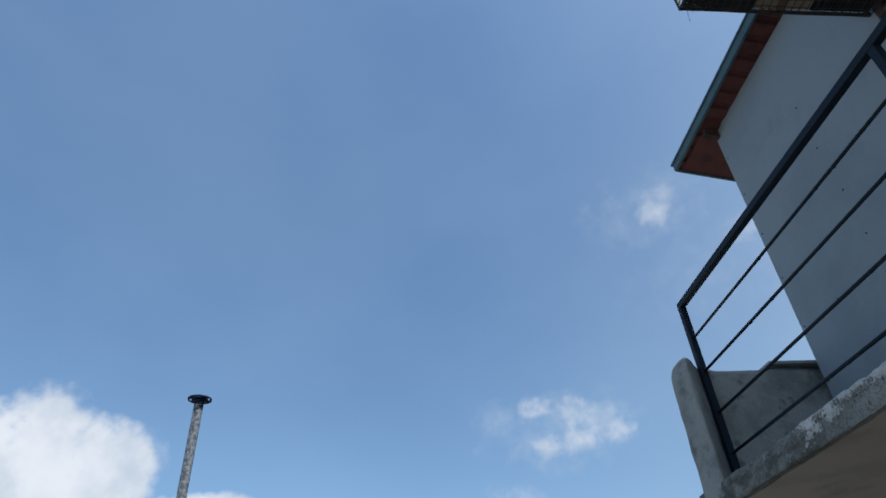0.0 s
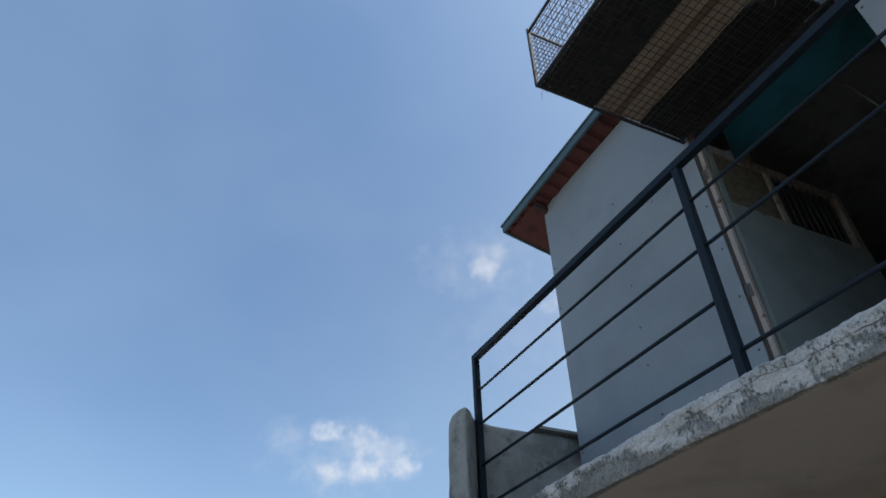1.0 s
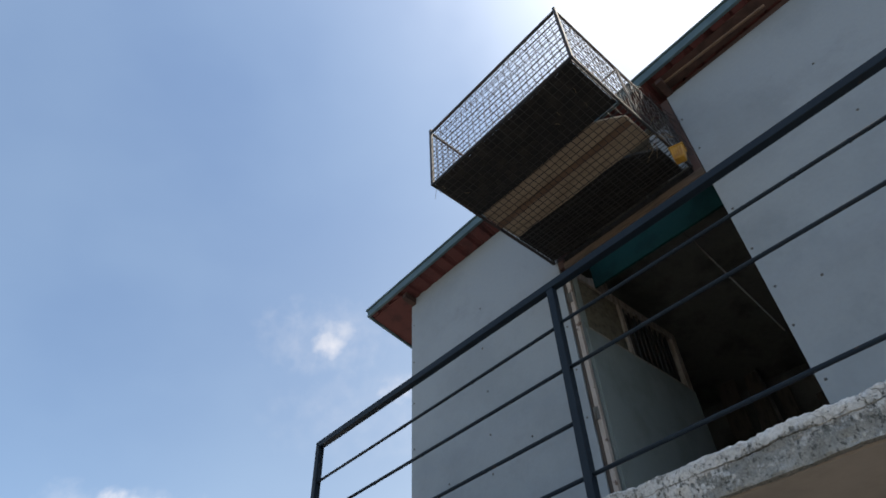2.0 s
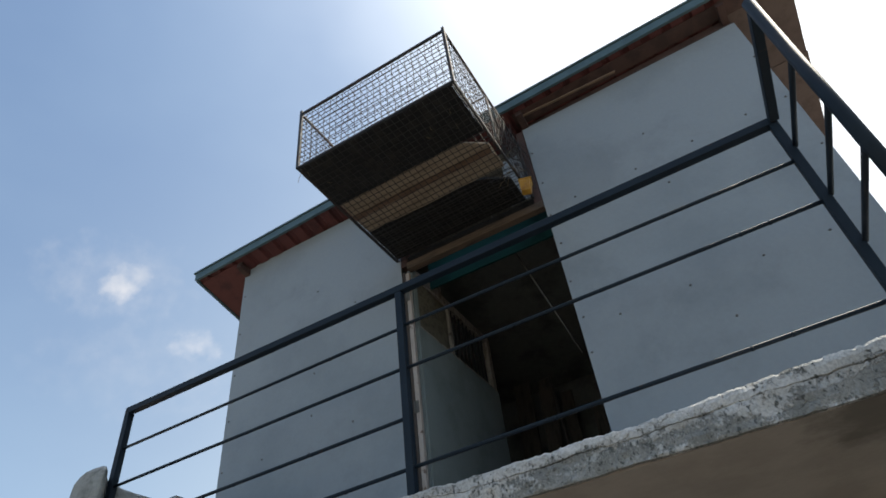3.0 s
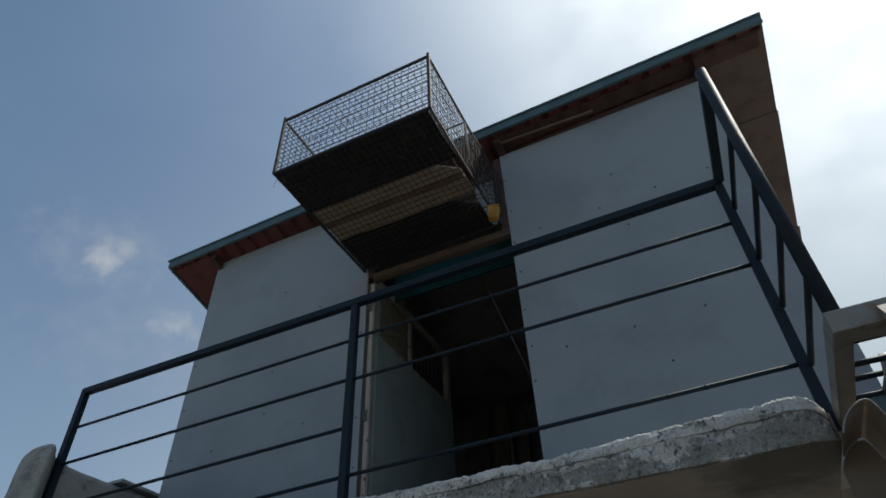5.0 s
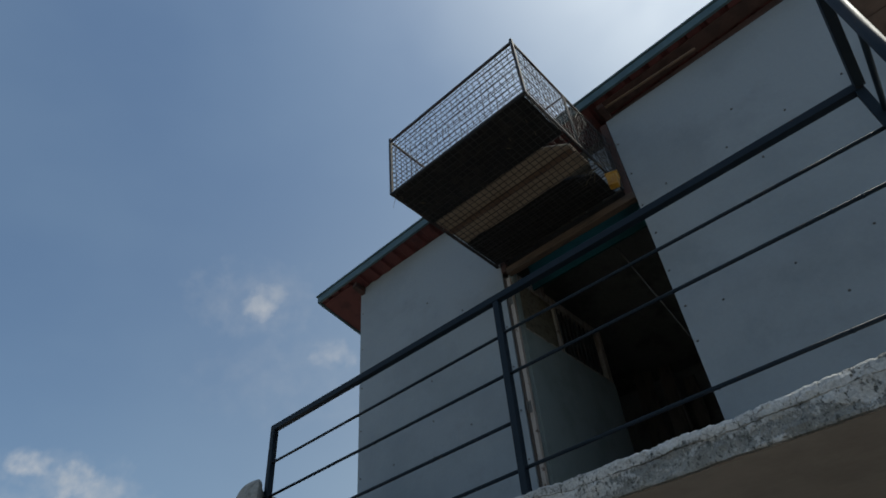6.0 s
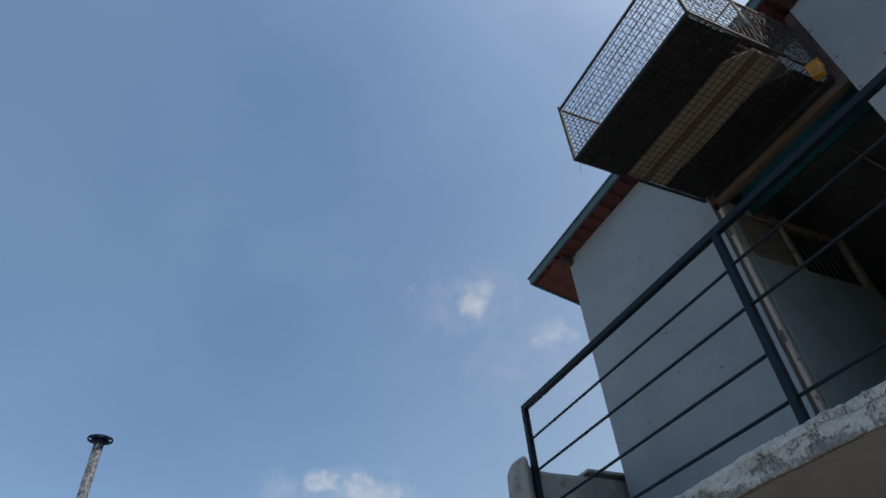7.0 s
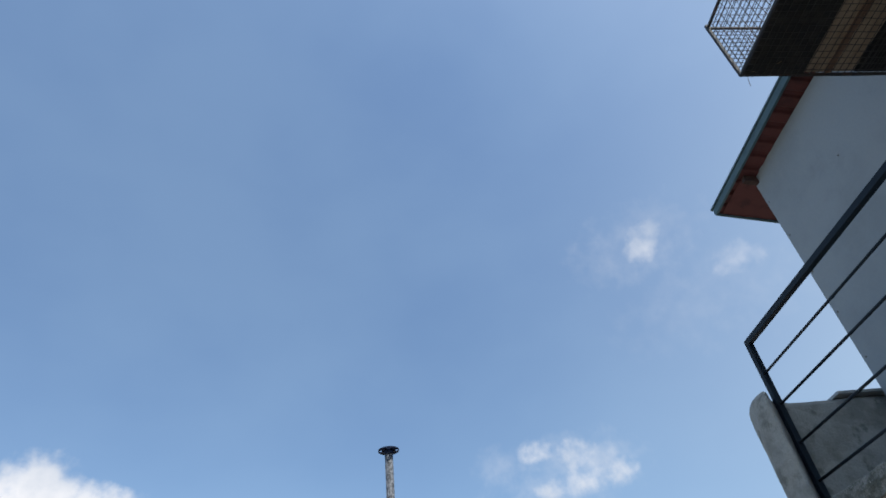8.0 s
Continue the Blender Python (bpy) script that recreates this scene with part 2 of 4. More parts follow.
NEARBLACK = surface("near_black_board", (0.024, 0.022, 0.02), 0.95, second=(0.014, 0.013, 0.012), scale=14, grain=80, deep=0.3, bump=0.5, gloss=0.15)
BATTEN = surface("stained_batten", (0.17, 0.105, 0.068), 0.75, second=(0.12, 0.075, 0.05), scale=9, grain=60, deep=0.2, bump=0.3, stretch=(0.6, 4, 4))
ROD = surface("grey_rod", (0.10, 0.095, 0.085), 0.7, second=(0.07, 0.065, 0.06), scale=12, grain=80)
STRAWBOARD = surface("straw_board", (0.125, 0.105, 0.07), 0.85, second=(0.075, 0.063, 0.045), scale=30, grain=140, deep=0.3, bump=0.5)
STRAW = surface("dry_straw", (0.20, 0.155, 0.10), 0.85, grain=120)
BLACK = surface("black_tray", (0.012, 0.012, 0.012), 0.72, second=(0.027, 0.025, 0.022), scale=16, grain=60, deep=0.25, bump=0.3, gloss=0.3)
WIRE = surface("rusty_wire", (0.028, 0.024, 0.023), 0.75, metal=0.0, second=(0.045, 0.03, 0.025), scale=12, grain=80, deep=0.2, bump=0.1, size=0.001)
GALV = surface("dull_galvanised_wire", (0.032, 0.030, 0.030), 0.65, metal=0.0, second=(0.022, 0.019, 0.018), scale=12, grain=80, deep=0.2, bump=0.1, size=0.001)
# red roof sheet with the sun's glare painted in as brown
GLAREBOARD = surface("glare_brown_board", (0.105, 0.075, 0.064), 0.8, second=(0.075, 0.052, 0.045), scale=5, grain=50, deep=0.14, bump=0.12)
ANGLE = surface("dark_steel", (0.026, 0.027, 0.03), 0.7, metal=0.0, second=(0.05, 0.03, 0.024), scale=9, grain=80, deep=0.2, bump=0.2, size=0.001)
SCREW = surface("screw_head", (0.15, 0.145, 0.145), 0.5, metal=0.3, second=(0.10, 0.095, 0.095), scale=40, grain=200)
YELLOW = surface("yellow_plastic", (0.46, 0.25, 0.03), 0.45, second=(0.32, 0.155, 0.02), scale=9, grain=60, deep=0.08, bump=0.05)
BOXSTEEL = surface("beige_box_steel", (0.215, 0.205, 0.185), 0.5, metal=0.15, second=(0.17, 0.15, 0.125), scale=6, grain=90, deep=0.12, bump=0.1, size=0.001,
                   stain=(0.17, 0.10, 0.06), stain_at=(0.56, 0.70), stain_scale=7)
ZINC = surface("galvanised_pipe", (0.115, 0.123, 0.14), 0.65, metal=0.0, second=(0.026, 0.030, 0.038), blend=(0.45, 0.55), scale=95, grain=180, deep=0.2, bump=0.3, size=0.001)
DARKCAP = surface("dark_blue_flange", (0.010, 0.020, 0.055), 0.7, grain=90, gloss=0.2)
# grey sheet whose base blue includes the sky's reflection
SKYSHEET = surface("sky_tinted_sheet", (0.19, 0.34, 0.46), 0.26, metal=0.3, second=(0.15, 0.28, 0.38), scale=4, grain=50, deep=0.08, bump=0.06)
TAN = surface("tan_lining", (0.44, 0.375, 0.325), 0.8, second=(0.35, 0.295, 0.25), scale=5, grain=40, deep=0.12)
ARCH = surface("brown_plate", (0.22, 0.185, 0.155), 0.85, second=(0.16, 0.135, 0.115), scale=5, grain=40, deep=0.15)
GREYSTEEL = surface("grey_steel", (0.33, 0.34, 0.34), 0.5, metal=0.2, second=(0.27, 0.28, 0.28), scale=6, grain=80, deep=0.1)
# the shed's inner shade, put into the colour of its linings
SHADEIN = surface("shade_dark_lining", (0.15, 0.148, 0.134), 0.9, second=(0.085, 0.085, 0.076), scale=3, grain=30, deep=0.25, bump=0.4)
YARD = surface("yard_concrete", (0.185, 0.165, 0.14), 0.9, second=(0.14, 0.128, 0.11), scale=0.7, grain=14, deep=0.15, bump=0.4)
TARP = surface("green_tarp", (0.10, 0.13, 0.115), 0.6, second=(0.075, 0.10, 0.09), scale=7, grain=40, deep=0.12)


# ---- building helpers ----
def box(bm, x0, x1, y0, y1, z0, z1, m=None):
    vs = [bm.verts.new((x, y, z)) for x in (x0, x1) for y in (y0, y1) for z in (z0, z1)]
    if m is not None:
        for v in vs:
            v.co = m @ v.co
    for a, b, c, d in ((0, 1, 3, 2), (4, 6, 7, 5), (0, 4, 5, 1), (2, 3, 7, 6), (0, 2, 6, 4), (1, 5, 7, 3)):
        bm.faces.new([vs[i] for i in (a, b, c, d)])
    return vs


def rounded(bm, x0, x1, y0, y1, z0, z1, r=0.004, m=None):
    """A box with bevelled edges."""
    sub = bmesh.new()
    box(sub, x0, x1, y0, y1, z0, z1)
    bmesh.ops.bevel(sub, geom=sub.edges[:], offset=r, segments=2, affect="EDGES", profile=0.6)
    merge(bm, sub, m)


def merge(bm, sub, m=None):
    table = {}
    for v in sub.verts:
        table[v] = bm.verts.new(m @ v.co if m is not None else v.co)
    for f in sub.faces:
        g = bm.faces.new([table[v] for v in f.verts])
        g.smooth = f.smooth
    sub.free()


def tube(bm, p, q, r, seg=10, r2=None, caps=True):
    p, q = Vector(p), Vector(q)
    turn = (q - p).to_track_quat("Z", "Y").to_matrix()
    rings = []
    for c, rad in ((p, r), (q, r if r2 is None else r2)):
        rings.append([bm.verts.new(c + turn @ Vector((rad * math.cos(2 * math.pi * (i + 0.5) / seg), rad * math.sin(2 * math.pi * (i + 0.5) / seg), 0))) for i in range(seg)])
    for i in range(seg):
        f = bm.faces.new((rings[0][i], rings[0][(i + 1) % seg], rings[1][(i + 1) % seg], rings[1][i]))
        f.smooth = seg > 5
    if caps:
        bm.faces.new(rings[0][::-1])
        bm.faces.new(rings[1])


def beam(bm, p, q, wide, high, r=0.004):
    """A bevelled bar of rectangular section from p to q, its height near the vertical."""
    p, q = Vector(p), Vector(q)
    along = (q - p).normalized()
    side = along.cross(Vector((0, 0, 1)))
    side = side.normalized() if side.length > 1e-3 else Vector((1, 0, 0))
    up = side.cross(along)
    m = Matrix((side, along, up)).transposed().to_4x4()
    m.translation = p
    rounded(bm, -wide / 2, wide / 2, 0, (q - p).length, -high / 2, high / 2, r, m)


def finish(name, bm, material, recalc=True):
    if recalc:
        bmesh.ops.recalc_face_normals(bm, faces=bm.faces[:])
    me = bpy.data.meshes.new(name)
    bm.to_mesh(me)
    bm.free()
    for mat in material if isinstance(material, (list, tuple)) else (material,):
        me.materials.append(mat)
    return new(name, me)


def part(name, bm, material, parent, label=""):
    ob = finish(name, bm, material)
    ob.parent = parent
    if label:
        tagged(ob, label)
    return ob


def thing(name, label, category, group="", at=(0, 0, 0)):
    """An empty base for a thing; its parts are meshed in world places and hung under it."""
    ob = new(name)
    ob.empty_display_size = 0.1
    return tagged(ob, label, category, group)


def setting(name, bm, material, label=""):
    return tagged(finish(name, bm, material), label, kind="structure")


# ---- plan ----
YW, BT = 0.711, 0.012            # front face and thickness of the cement boards
XL, XR = -1.893, 2.148           # ends of the shed's front
DL, DR = -0.395, 0.672           # the door opening
FLOOR, KTOP, KBOT = 2.41, 2.449, 2.321
WTOP = 5.066
RAIL_Z, RL, RM, RR = 3.55, -1.920, 0.0, 1.805

# ---- ground and the lower building ----
bm = bmesh.new()
box(bm, -4000, 4000, -4000, 4000, -0.3, 0.0)
setting("ground", bm, YARD, "worn grey concrete yard")
bm = bmesh.new()
box(bm, -2.2, 4.6, 0.95, 1.15, 0.0, KBOT)
setting("wall_lower", bm, LOWER, "plain painted wall under the terrace slab")
bm = bmesh.new()
box(bm, -2.3, 1.785, -0.150, 4.2, KBOT + 0.004, FLOOR)
box(bm, 1.787, 4.6, 0.30, 4.2, KBOT + 0.004, FLOOR)
setting("floor", bm, SOFFIT, "concrete terrace slab with a brown painted underside")


# worn upstand along the slab's edge
def kerb_strip():
    bm = bmesh.new()
    nx = 900
    x0, x1 = -2.02, 1.775
    rows = []
    for i in range(nx + 1):
        x = x0 + (x1 - x0) * i / nx
        sag = -0.035 * max(0.0, min(1.0, (-x - 0.2) / 1.6))
        top = KTOP + sag + 0.022 * max(0.0, min(1.0, (x - 0.9) / 0.6)) + 0.012 * noise.noise((x * 2.3, 1.7, 0)) + 0.007 * noise.noise((x * 11, 4.2, 0)) + 0.004 * noise.noise((x * 41, 9.1, 0)) + 0.005 * min(0.0, noise.noise((x * 63, 3.3, 0)) - 0.1) + 0.003 * noise.noise((x * 130, 6.1, 0))
        bot = KBOT + sag * 0.8 + 0.004 * noise.noise((x * 5, 7.7, 0)) + 0.0025 * noise.noise((x * 37, 2.2, 0))
        crack = 0.63 + 0.10 * noise.noise((x * 3.1, 12.0, 0)) + 0.05 * noise.noise((x * 17, 3.0, 0))
        gap = max(0.0, 0.35 + noise.noise((x * 2.7, 21.0, 0))) * (1.0 if x > -0.3 else 0.3)
        end = max(0.0, (x - (x1 - 0.07)) / 0.07) ** 2
        ring = []
        for k, (v, d) in enumerate(((0.0, 0.002), (0.06, 0.0), (0.2, 0.0), (0.35, 0.0), (0.5, 0.0), (-1, 0.0), (-2, 1.0), (-3, 0.0), (0.8, 0.001), (0.9, 0.004), (0.97, 0.012), (1.0, 0.026), (1.0, 0.06), (0.97, 0.10))):
            if v < 0:
                v = crack + ((-0.012, 0.0, 0.012) if x < 0.5 else (-0.02, 0.0, 0.02))[-int(v) - 1]
                d = d * (0.014 + 0.012 * (x > 0.5)) * gap
            rough = 0.006 * noise.noise((x * 8, v * 3, 5)) + 0.0035 * noise.noise((x * 30, v * 9, 8)) + 0.002 * noise.noise((x * 90, v * 22, 1))
            y = -0.195 + d + rough * 1.3 + end * 0.03
            ring.append(bm.verts.new((x, y, bot + (top - bot) * v - end * 0.045 * (v > 0.55) * v)))
        ring.append(bm.verts.new((x, 0.12, top - 0.008)))
        ring.append(bm.verts.new((x, 0.13, FLOOR - 0.02)))
        ring.append(bm.verts.new((x, -0.172, bot + 0.003)))
        rows.append(ring)
    for a, b in zip(rows, rows[1:]):
        for k in range(len(a)):
            f = bm.faces.new((a[k], b[k], b[(k + 1) % len(a)], a[(k + 1) % len(a)]))
            f.smooth = False
    bm.faces.new(rows[0][::-1])
    bm.faces.new(rows[-1])
    return bm


setting("kerb", kerb_strip(), KERB, "cracked concrete upstand with flaking whitewash")

# parapet at the terrace's end, its worn end splayed along the slab edge
bm = bmesh.new()
plan = [(-2.20, 1.9), (-1.97, 1.9), (-1.97, 1.0), (-1.97, 0.5), (-1.972, 0.05), (-1.96, 0.0), (-1.83, -0.11), (-1.715, -0.185), (-1.80, -0.21), (-1.945, -0.205), (-2.115, -0.09), (-2.25, 0.04), (-2.20, 0.6)]
for _ in range(2):
    plan = [(a[0] * (1 - f) + b[0] * f, a[1] * (1 - f) + b[1] * f) for a, b in zip(plan, plan[1:] + plan[:1]) for f in (0.25, 0.75)]
rings = []
for k, (share, inset) in enumerate([(i / 16, 0.0) for i in range(15)] + [(0.95, 0.005), (0.97, 0.014), (0.985, 0.026), (0.996, 0.040), (1.0, 0.055)]):
    ring = []
    mx, my = -2.06, 0.0
    for x, y in plan:
        height = 3.128 - 0.085 * max(0.0, min(1.0, (-2.02 - x) / 0.2)) * (y < 0.3) - 0.02 * max(0.0, min(1.0, (-0.02 - y) / 0.15))
        z = 2.335 + (height - 2.335) * share
        mx, my = (-2.085, y) if y > 0.1 else (-1.99, 0.0)
        d = Vector((mx - x, my - y, 0))
        d = d.normalized() if d.length > 1e-4 else d
        p = Vector((x, y, z)) + d * inset
        n = noise.noise(p * 6) * 0.012 + noise.noise(p * 21) * 0.008 + noise.noise(p * 45) * 0.004
        ring.append(bm.verts.new(p + Vector((n, noise.noise(p * 7 + Vector((3, 1, 4))) * 0.010, n * 0.6))))
    rings.append(ring)
for ra, rb in zip(rings, rings[1:]):
    for i in range(len(plan)):
        bm.faces.new((ra[i], ra[(i + 1) % len(plan)], rb[(i + 1) % len(plan)], rb[i]))
bmesh.ops.triangulate(bm, faces=[bm.faces.new(rings[-1])])
setting("parapet", bm, PARAPET, "low rendered parapet wall with a rounded worn end")

# ---- the shed ----
def front_board(name, x0, x1, label):
    bm = bmesh.new()
    rounded(bm, x0, x1, YW, YW + BT, FLOOR + 0.02, WTOP, 0.002)
    return setting(name, bm, BOARD, label)


board_l = front_board("wall_front_1", XL, DL, "grey cement board wall beside the doorway")
board_r = front_board("wall_front_2", DR, XR, "grey cement board wall with screw heads")


def plain(name, x0, x1, y0, y1, z0, z1, mat, label):
    bm = bmesh.new()
    box(bm, x0, x1, y0, y1, z0, z1)
    return setting(name, bm, mat, label)


plain("wall_west", XL, XL + BT, YW + BT + 0.002, 3.2, FLOOR + 0.02, WTOP - 0.03, BOARD, "grey cement board side wall")
plain("wall_east", XR - BT, XR, YW + BT + 0.002, 3.2, FLOOR + 0.02, WTOP - 0.03, BOARD, "grey cement board side wall")
# added inner surfaces, coloured dark for the shade behind the doorway
plain("wall_back", XL, XR, 3.2, 3.2 + BT, FLOOR + 0.02, WTOP - 0.3, SHADEIN, "plain back wall inside the shed, darkened for shade")
plain("partition_1", XL + 0.02, XL + 0.04, YW + 0.02, 3.18, FLOOR + 0.02, WTOP - 0.5, SHADEIN, "added lining inside the shed, darkened for shade")
plain("partition_2", 1.30, 1.33, YW + 0.35, 3.18, FLOOR + 0.02, WTOP - 0.5, SHADEIN, "added partition inside the shed, darkened for shade")

# added ceiling that hides the red roof and keeps the inside dark
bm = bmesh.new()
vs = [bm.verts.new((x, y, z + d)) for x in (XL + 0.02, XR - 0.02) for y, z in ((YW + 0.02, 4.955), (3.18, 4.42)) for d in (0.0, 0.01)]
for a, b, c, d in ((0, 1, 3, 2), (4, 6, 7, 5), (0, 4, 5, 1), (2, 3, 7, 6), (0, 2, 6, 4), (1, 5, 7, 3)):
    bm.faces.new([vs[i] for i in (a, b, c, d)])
setting("ceiling", bm, SHADEIN, "added ceiling inside the shed, darkened for shade")

SL = -0.225                      # the roof falls to the back


def roof_z(x, y):
    """The upper front edge of the roof, and its fall."""
    return 5.125 + (x + 2.30) * 0.029 + (y - 0.55) * SL


roof = thing("shed_roof", "red ribbed sheet roof with a teal painted edge", "roof")
# ribbed red sheet, as seen from below
bm = bmesh.new()
RX0, RX1, RY0, RY1 = -2.285, 2.52, 0.565, 3.4
ribs = 34
rows = []
pts_x = []
for i in range(ribs):
    w = (RX1 - RX0) / ribs
    for fx, dz in ((0.0, 0.0), (0.55, 0.0), (0.66, 0.020), (0.89, 0.020)):
        pts_x.append((RX0 + (i + fx) * w, dz))
pts_x.append((RX1, 0.0))
for y in (RY0, 1.2, 2.2, RY1):
    rows.append([(bm.verts.new((x, y, roof_z(x, y) - 0.050 + dz)), bm.verts.new((x, y, roof_z(x, y) - 0.042 + dz))) for x, dz in pts_x])
for a, b in zip(rows, rows[1:]):
    for i in range(len(a) - 1):
        for k in (0, 1):
            q = (a[i][k], a[i + 1][k], b[i + 1][k], b[i][k])
            bm.faces.new(q if k else q[::-1])
for r in (rows[0], rows[-1]):
    for i in range(len(r) - 1):
        bm.faces.new((r[i][0], r[i][1], r[i + 1][1], r[i + 1][0]))
for i in (0, -1):
    for a, b in zip(rows, rows[1:]):
        bm.faces.new((a[i][0], a[i][1], b[i][1], b[i][0]))
part("ribbed_sheet", bm, REDSHEET, roof)
bm = bmesh.new()
beam(bm, (-2.305, 0.555, roof_z(-2.305, 0.55) - 0.036), (2.54, 0.555, roof_z(2.54, 0.55) - 0.036), 0.022, 0.066, 0.004)
part("fascia", bm, FASCIA, roof, "teal painted front fascia")
bm = bmesh.new()
beam(bm, (-2.295, 0.568, roof_z(-2.3, 0.57) - 0.036), (-2.295, 3.4, roof_z(-2.3, 3.4) - 0.036), 0.02, 0.066, 0.004)
part("barge_board", bm, FASCIA, roof, "teal painted end board")
bm = bmesh.new()
vs = [bm.verts.new((x, y, roof_z(x, y) - 0.058 + d)) for x in (-2.283, -1.90) for y in (0.602, 3.38) for d in (0.0, 0.006)]
for a, b, c, d in ((0, 1, 3, 2), (4, 6, 7, 5), (0, 4, 5, 1), (2, 3, 7, 6), (0, 2, 6, 4), (1, 5, 7, 3)):
    bm.faces.new([vs[i] for i in (a, b, c, d)])
part("verge_soffit", bm, REDSHEET, roof, "smooth dark red board under the overhang")
# three overlapping boards close the far overhang, each stepping out a little
# their brown carries the glare that lies over the red sheet
for y0, y1, x1, drop in ((0.602, 1.22, 2.530, 0.058), (1.20, 2.25, 2.540, 0.066), (2.23, 3.38, 2.552, 0.074)):
    bm = bmesh.new()
    vs = [bm.verts.new((x, y, roof_z(x, y) - drop + d)) for x in (XR - 0.04, x1) for y in (y0, y1) for d in (0.0, 0.006)]
    for a, b, c, d in ((0, 1, 3, 2), (4, 6, 7, 5), (0, 4, 5, 1), (2, 3, 7, 6), (0, 2, 6, 4), (1, 5, 7, 3)):
        bm.faces.new([vs[i] for i in (a, b, c, d)])
    part("verge_soffit", bm, GLAREBOARD, roof, "smooth board under the overhang, red turned brown for sun glare")
bm = bmesh.new()
beam(bm, (2.528, 0.568, roof_z(2.528, 0.57) - 0.026), (2.528, 3.4, roof_z(2.528, 3.4) - 0.026), 0.02, 0.044, 0.004)
part("barge_board", bm, GLAREBOARD, roof, "thin end board, coloured brown for sun glare")
bm = bmesh.new()
vs = [bm.verts.new((x, y, roof_z(x, y) + d)) for x in (-2.32, 2.55) for y in (0.535, 3.42) for d in (0.0, 0.012)]
for a, b, c, d in ((0, 1, 3, 2), (4, 6, 7, 5), (0, 4, 5, 1), (2, 3, 7, 6), (0, 2, 6, 4), (1, 5, 7, 3)):
    bm.faces.new([vs[i] for i in (a, b, c, d)])
part("top_sheet", bm, FASCIA, roof, "teal top sheet of the roof")
bm = bmesh.new()
vs = [bm.verts.new((x, y, roof_z(x, y) - 0.066 + d)) for x in (DR - 0.02, 2.50) for y in (0.606, YW - 0.003) for d in (0.0, 0.006)]
for a, b, c, d in ((0, 1, 3, 2), (4, 6, 7, 5), (0, 4, 5, 1), (2, 3, 7, 6), (0, 2, 6, 4), (1, 5, 7, 3)):
    bm.faces.new([vs[i] for i in (a, b, c, d)])
part("eaves_soffit", bm, REDWOOD, roof, "dark brown board under the eaves")
bm = bmesh.new()
for x0, x1 in ((XL + 0.01, DL), (DR, XR - 0.01)):
    beam(bm, (x0, YW + 0.04, roof_z(x0, YW + 0.04) - 0.095), (x1, YW + 0.04, roof_z(x1, YW + 0.04) - 0.095), 0.045, 0.085)
    rounded(bm, x0, x1, YW + BT + 0.002, YW + 0.055, WTOP - 0.10, WTOP - 0.004, 0.004)
part("wall_plate", bm, REDWOOD, roof, "dark timber wall plate")
for x in (-1.86, -0.42, 0.70, 2.11):
    bm = bmesh.new()
    beam(bm, (x, 0.60, roof_z(x, 0.6) - 0.083), (x, 3.3, roof_z(x, 3.3) - 0.083), 0.045, 0.06)
    part("rafter", bm, REDWOOD, roof, "dark red-brown rafter")
bm = bmesh.new()
beam(bm, (0.72, 0.640, 5.115), (1.39, 0.640, 5.085), 0.014, 0.015, 0.002)
tagged(finish("batten", bm, BATTEN), "thin weathered batten fixed under the eaves", "batten")

# screws in the boards
SCREWS_L = [(-1.52, 3.33), (-1.14, 3.255), (-1.13, 3.50), (-1.12, 3.80), (-0.81, 3.356), (-1.115, 4.48), (-0.78, 4.23), (-1.12, 2.95), (-1.52, 2.72), (-0.80, 2.80), (-1.13, 4.14)]
SCREWS_L += [(XL + 0.03, 2.62 + 0.36 * i) for i in range(7)] + [(DL - 0.03, 2.7 + 0.3 * i) for i in range(5)]
SCREWS_R = [(0.89, 3.39), (1.26, 3.40), (1.39, 3.158), (1.62, 3.41), (1.378, 4.515), (1.596, 4.29), (1.253, 4.273), (1.903, 4.303), (1.92, 3.41), (1.386, 4.076), (0.869, 4.273)]
SCREWS_R += [(DR + 0.02 + 0.01 * (i % 2), z) for i, z in enumerate((2.72, 2.963, 3.238, 3.452, 3.70, 3.98, 4.22, 4.5, 4.8))] + [(XR - 0.03, 2.7 + 0.4 * i) for i in range(6)]
bm = bmesh.new()
tube(bm, (0, 0, 0), (0, -0.004, 0), 0.0075, 8, 0.0045)
head = bpy.data.meshes.new("screw")
bmesh.ops.recalc_face_normals(bm, faces=bm.faces[:])
bm.to_mesh(head)
bm.free()
head.materials.append(SCREW)
for wall_ob, places in ((board_l, SCREWS_L), (board_r, SCREWS_R)):
    for x, z in places:
        ob = new("screw", head)
        ob.location = (x, YW, z)
        ob.parent = wall_ob

# door opening: transom, head beam, posts
frame_ob = thing("door_frame", "worn pale timber door frame with a green board over it", "door frame")
bm = bmesh.new()
rounded(bm, DL + 0.003, DL + 0.022, YW + 0.008, YW + 0.03, FLOOR, 4.30, 0.003)
part("jamb", bm, EDGE, frame_ob, "dark brown timber jamb")
bm = bmesh.new()
rounded(bm, DL + 0.026, DL + 0.055, YW + 0.004, YW + 0.03, FLOOR, 4.28, 0.003)
part("door_stop", bm, STRIP, frame_ob, "pale flaking timber strip")
bm = bmesh.new()
rounded(bm, DL + 0.064, DR - 0.004, 0.985, 1.003, 4.298, 4.66, 0.003)
part("transom_board", bm, GREEN, frame_ob, "dark green painted board")
bm = bmesh.new()
rounded(bm, DL + 0.05, DR - 0.004, YW - 0.012, YW + 0.04, 4.30, 4.355, 0.006)
part("head_beam", bm, BROWNWOOD, frame_ob, "rough brown timber")
bm = bmesh.new()
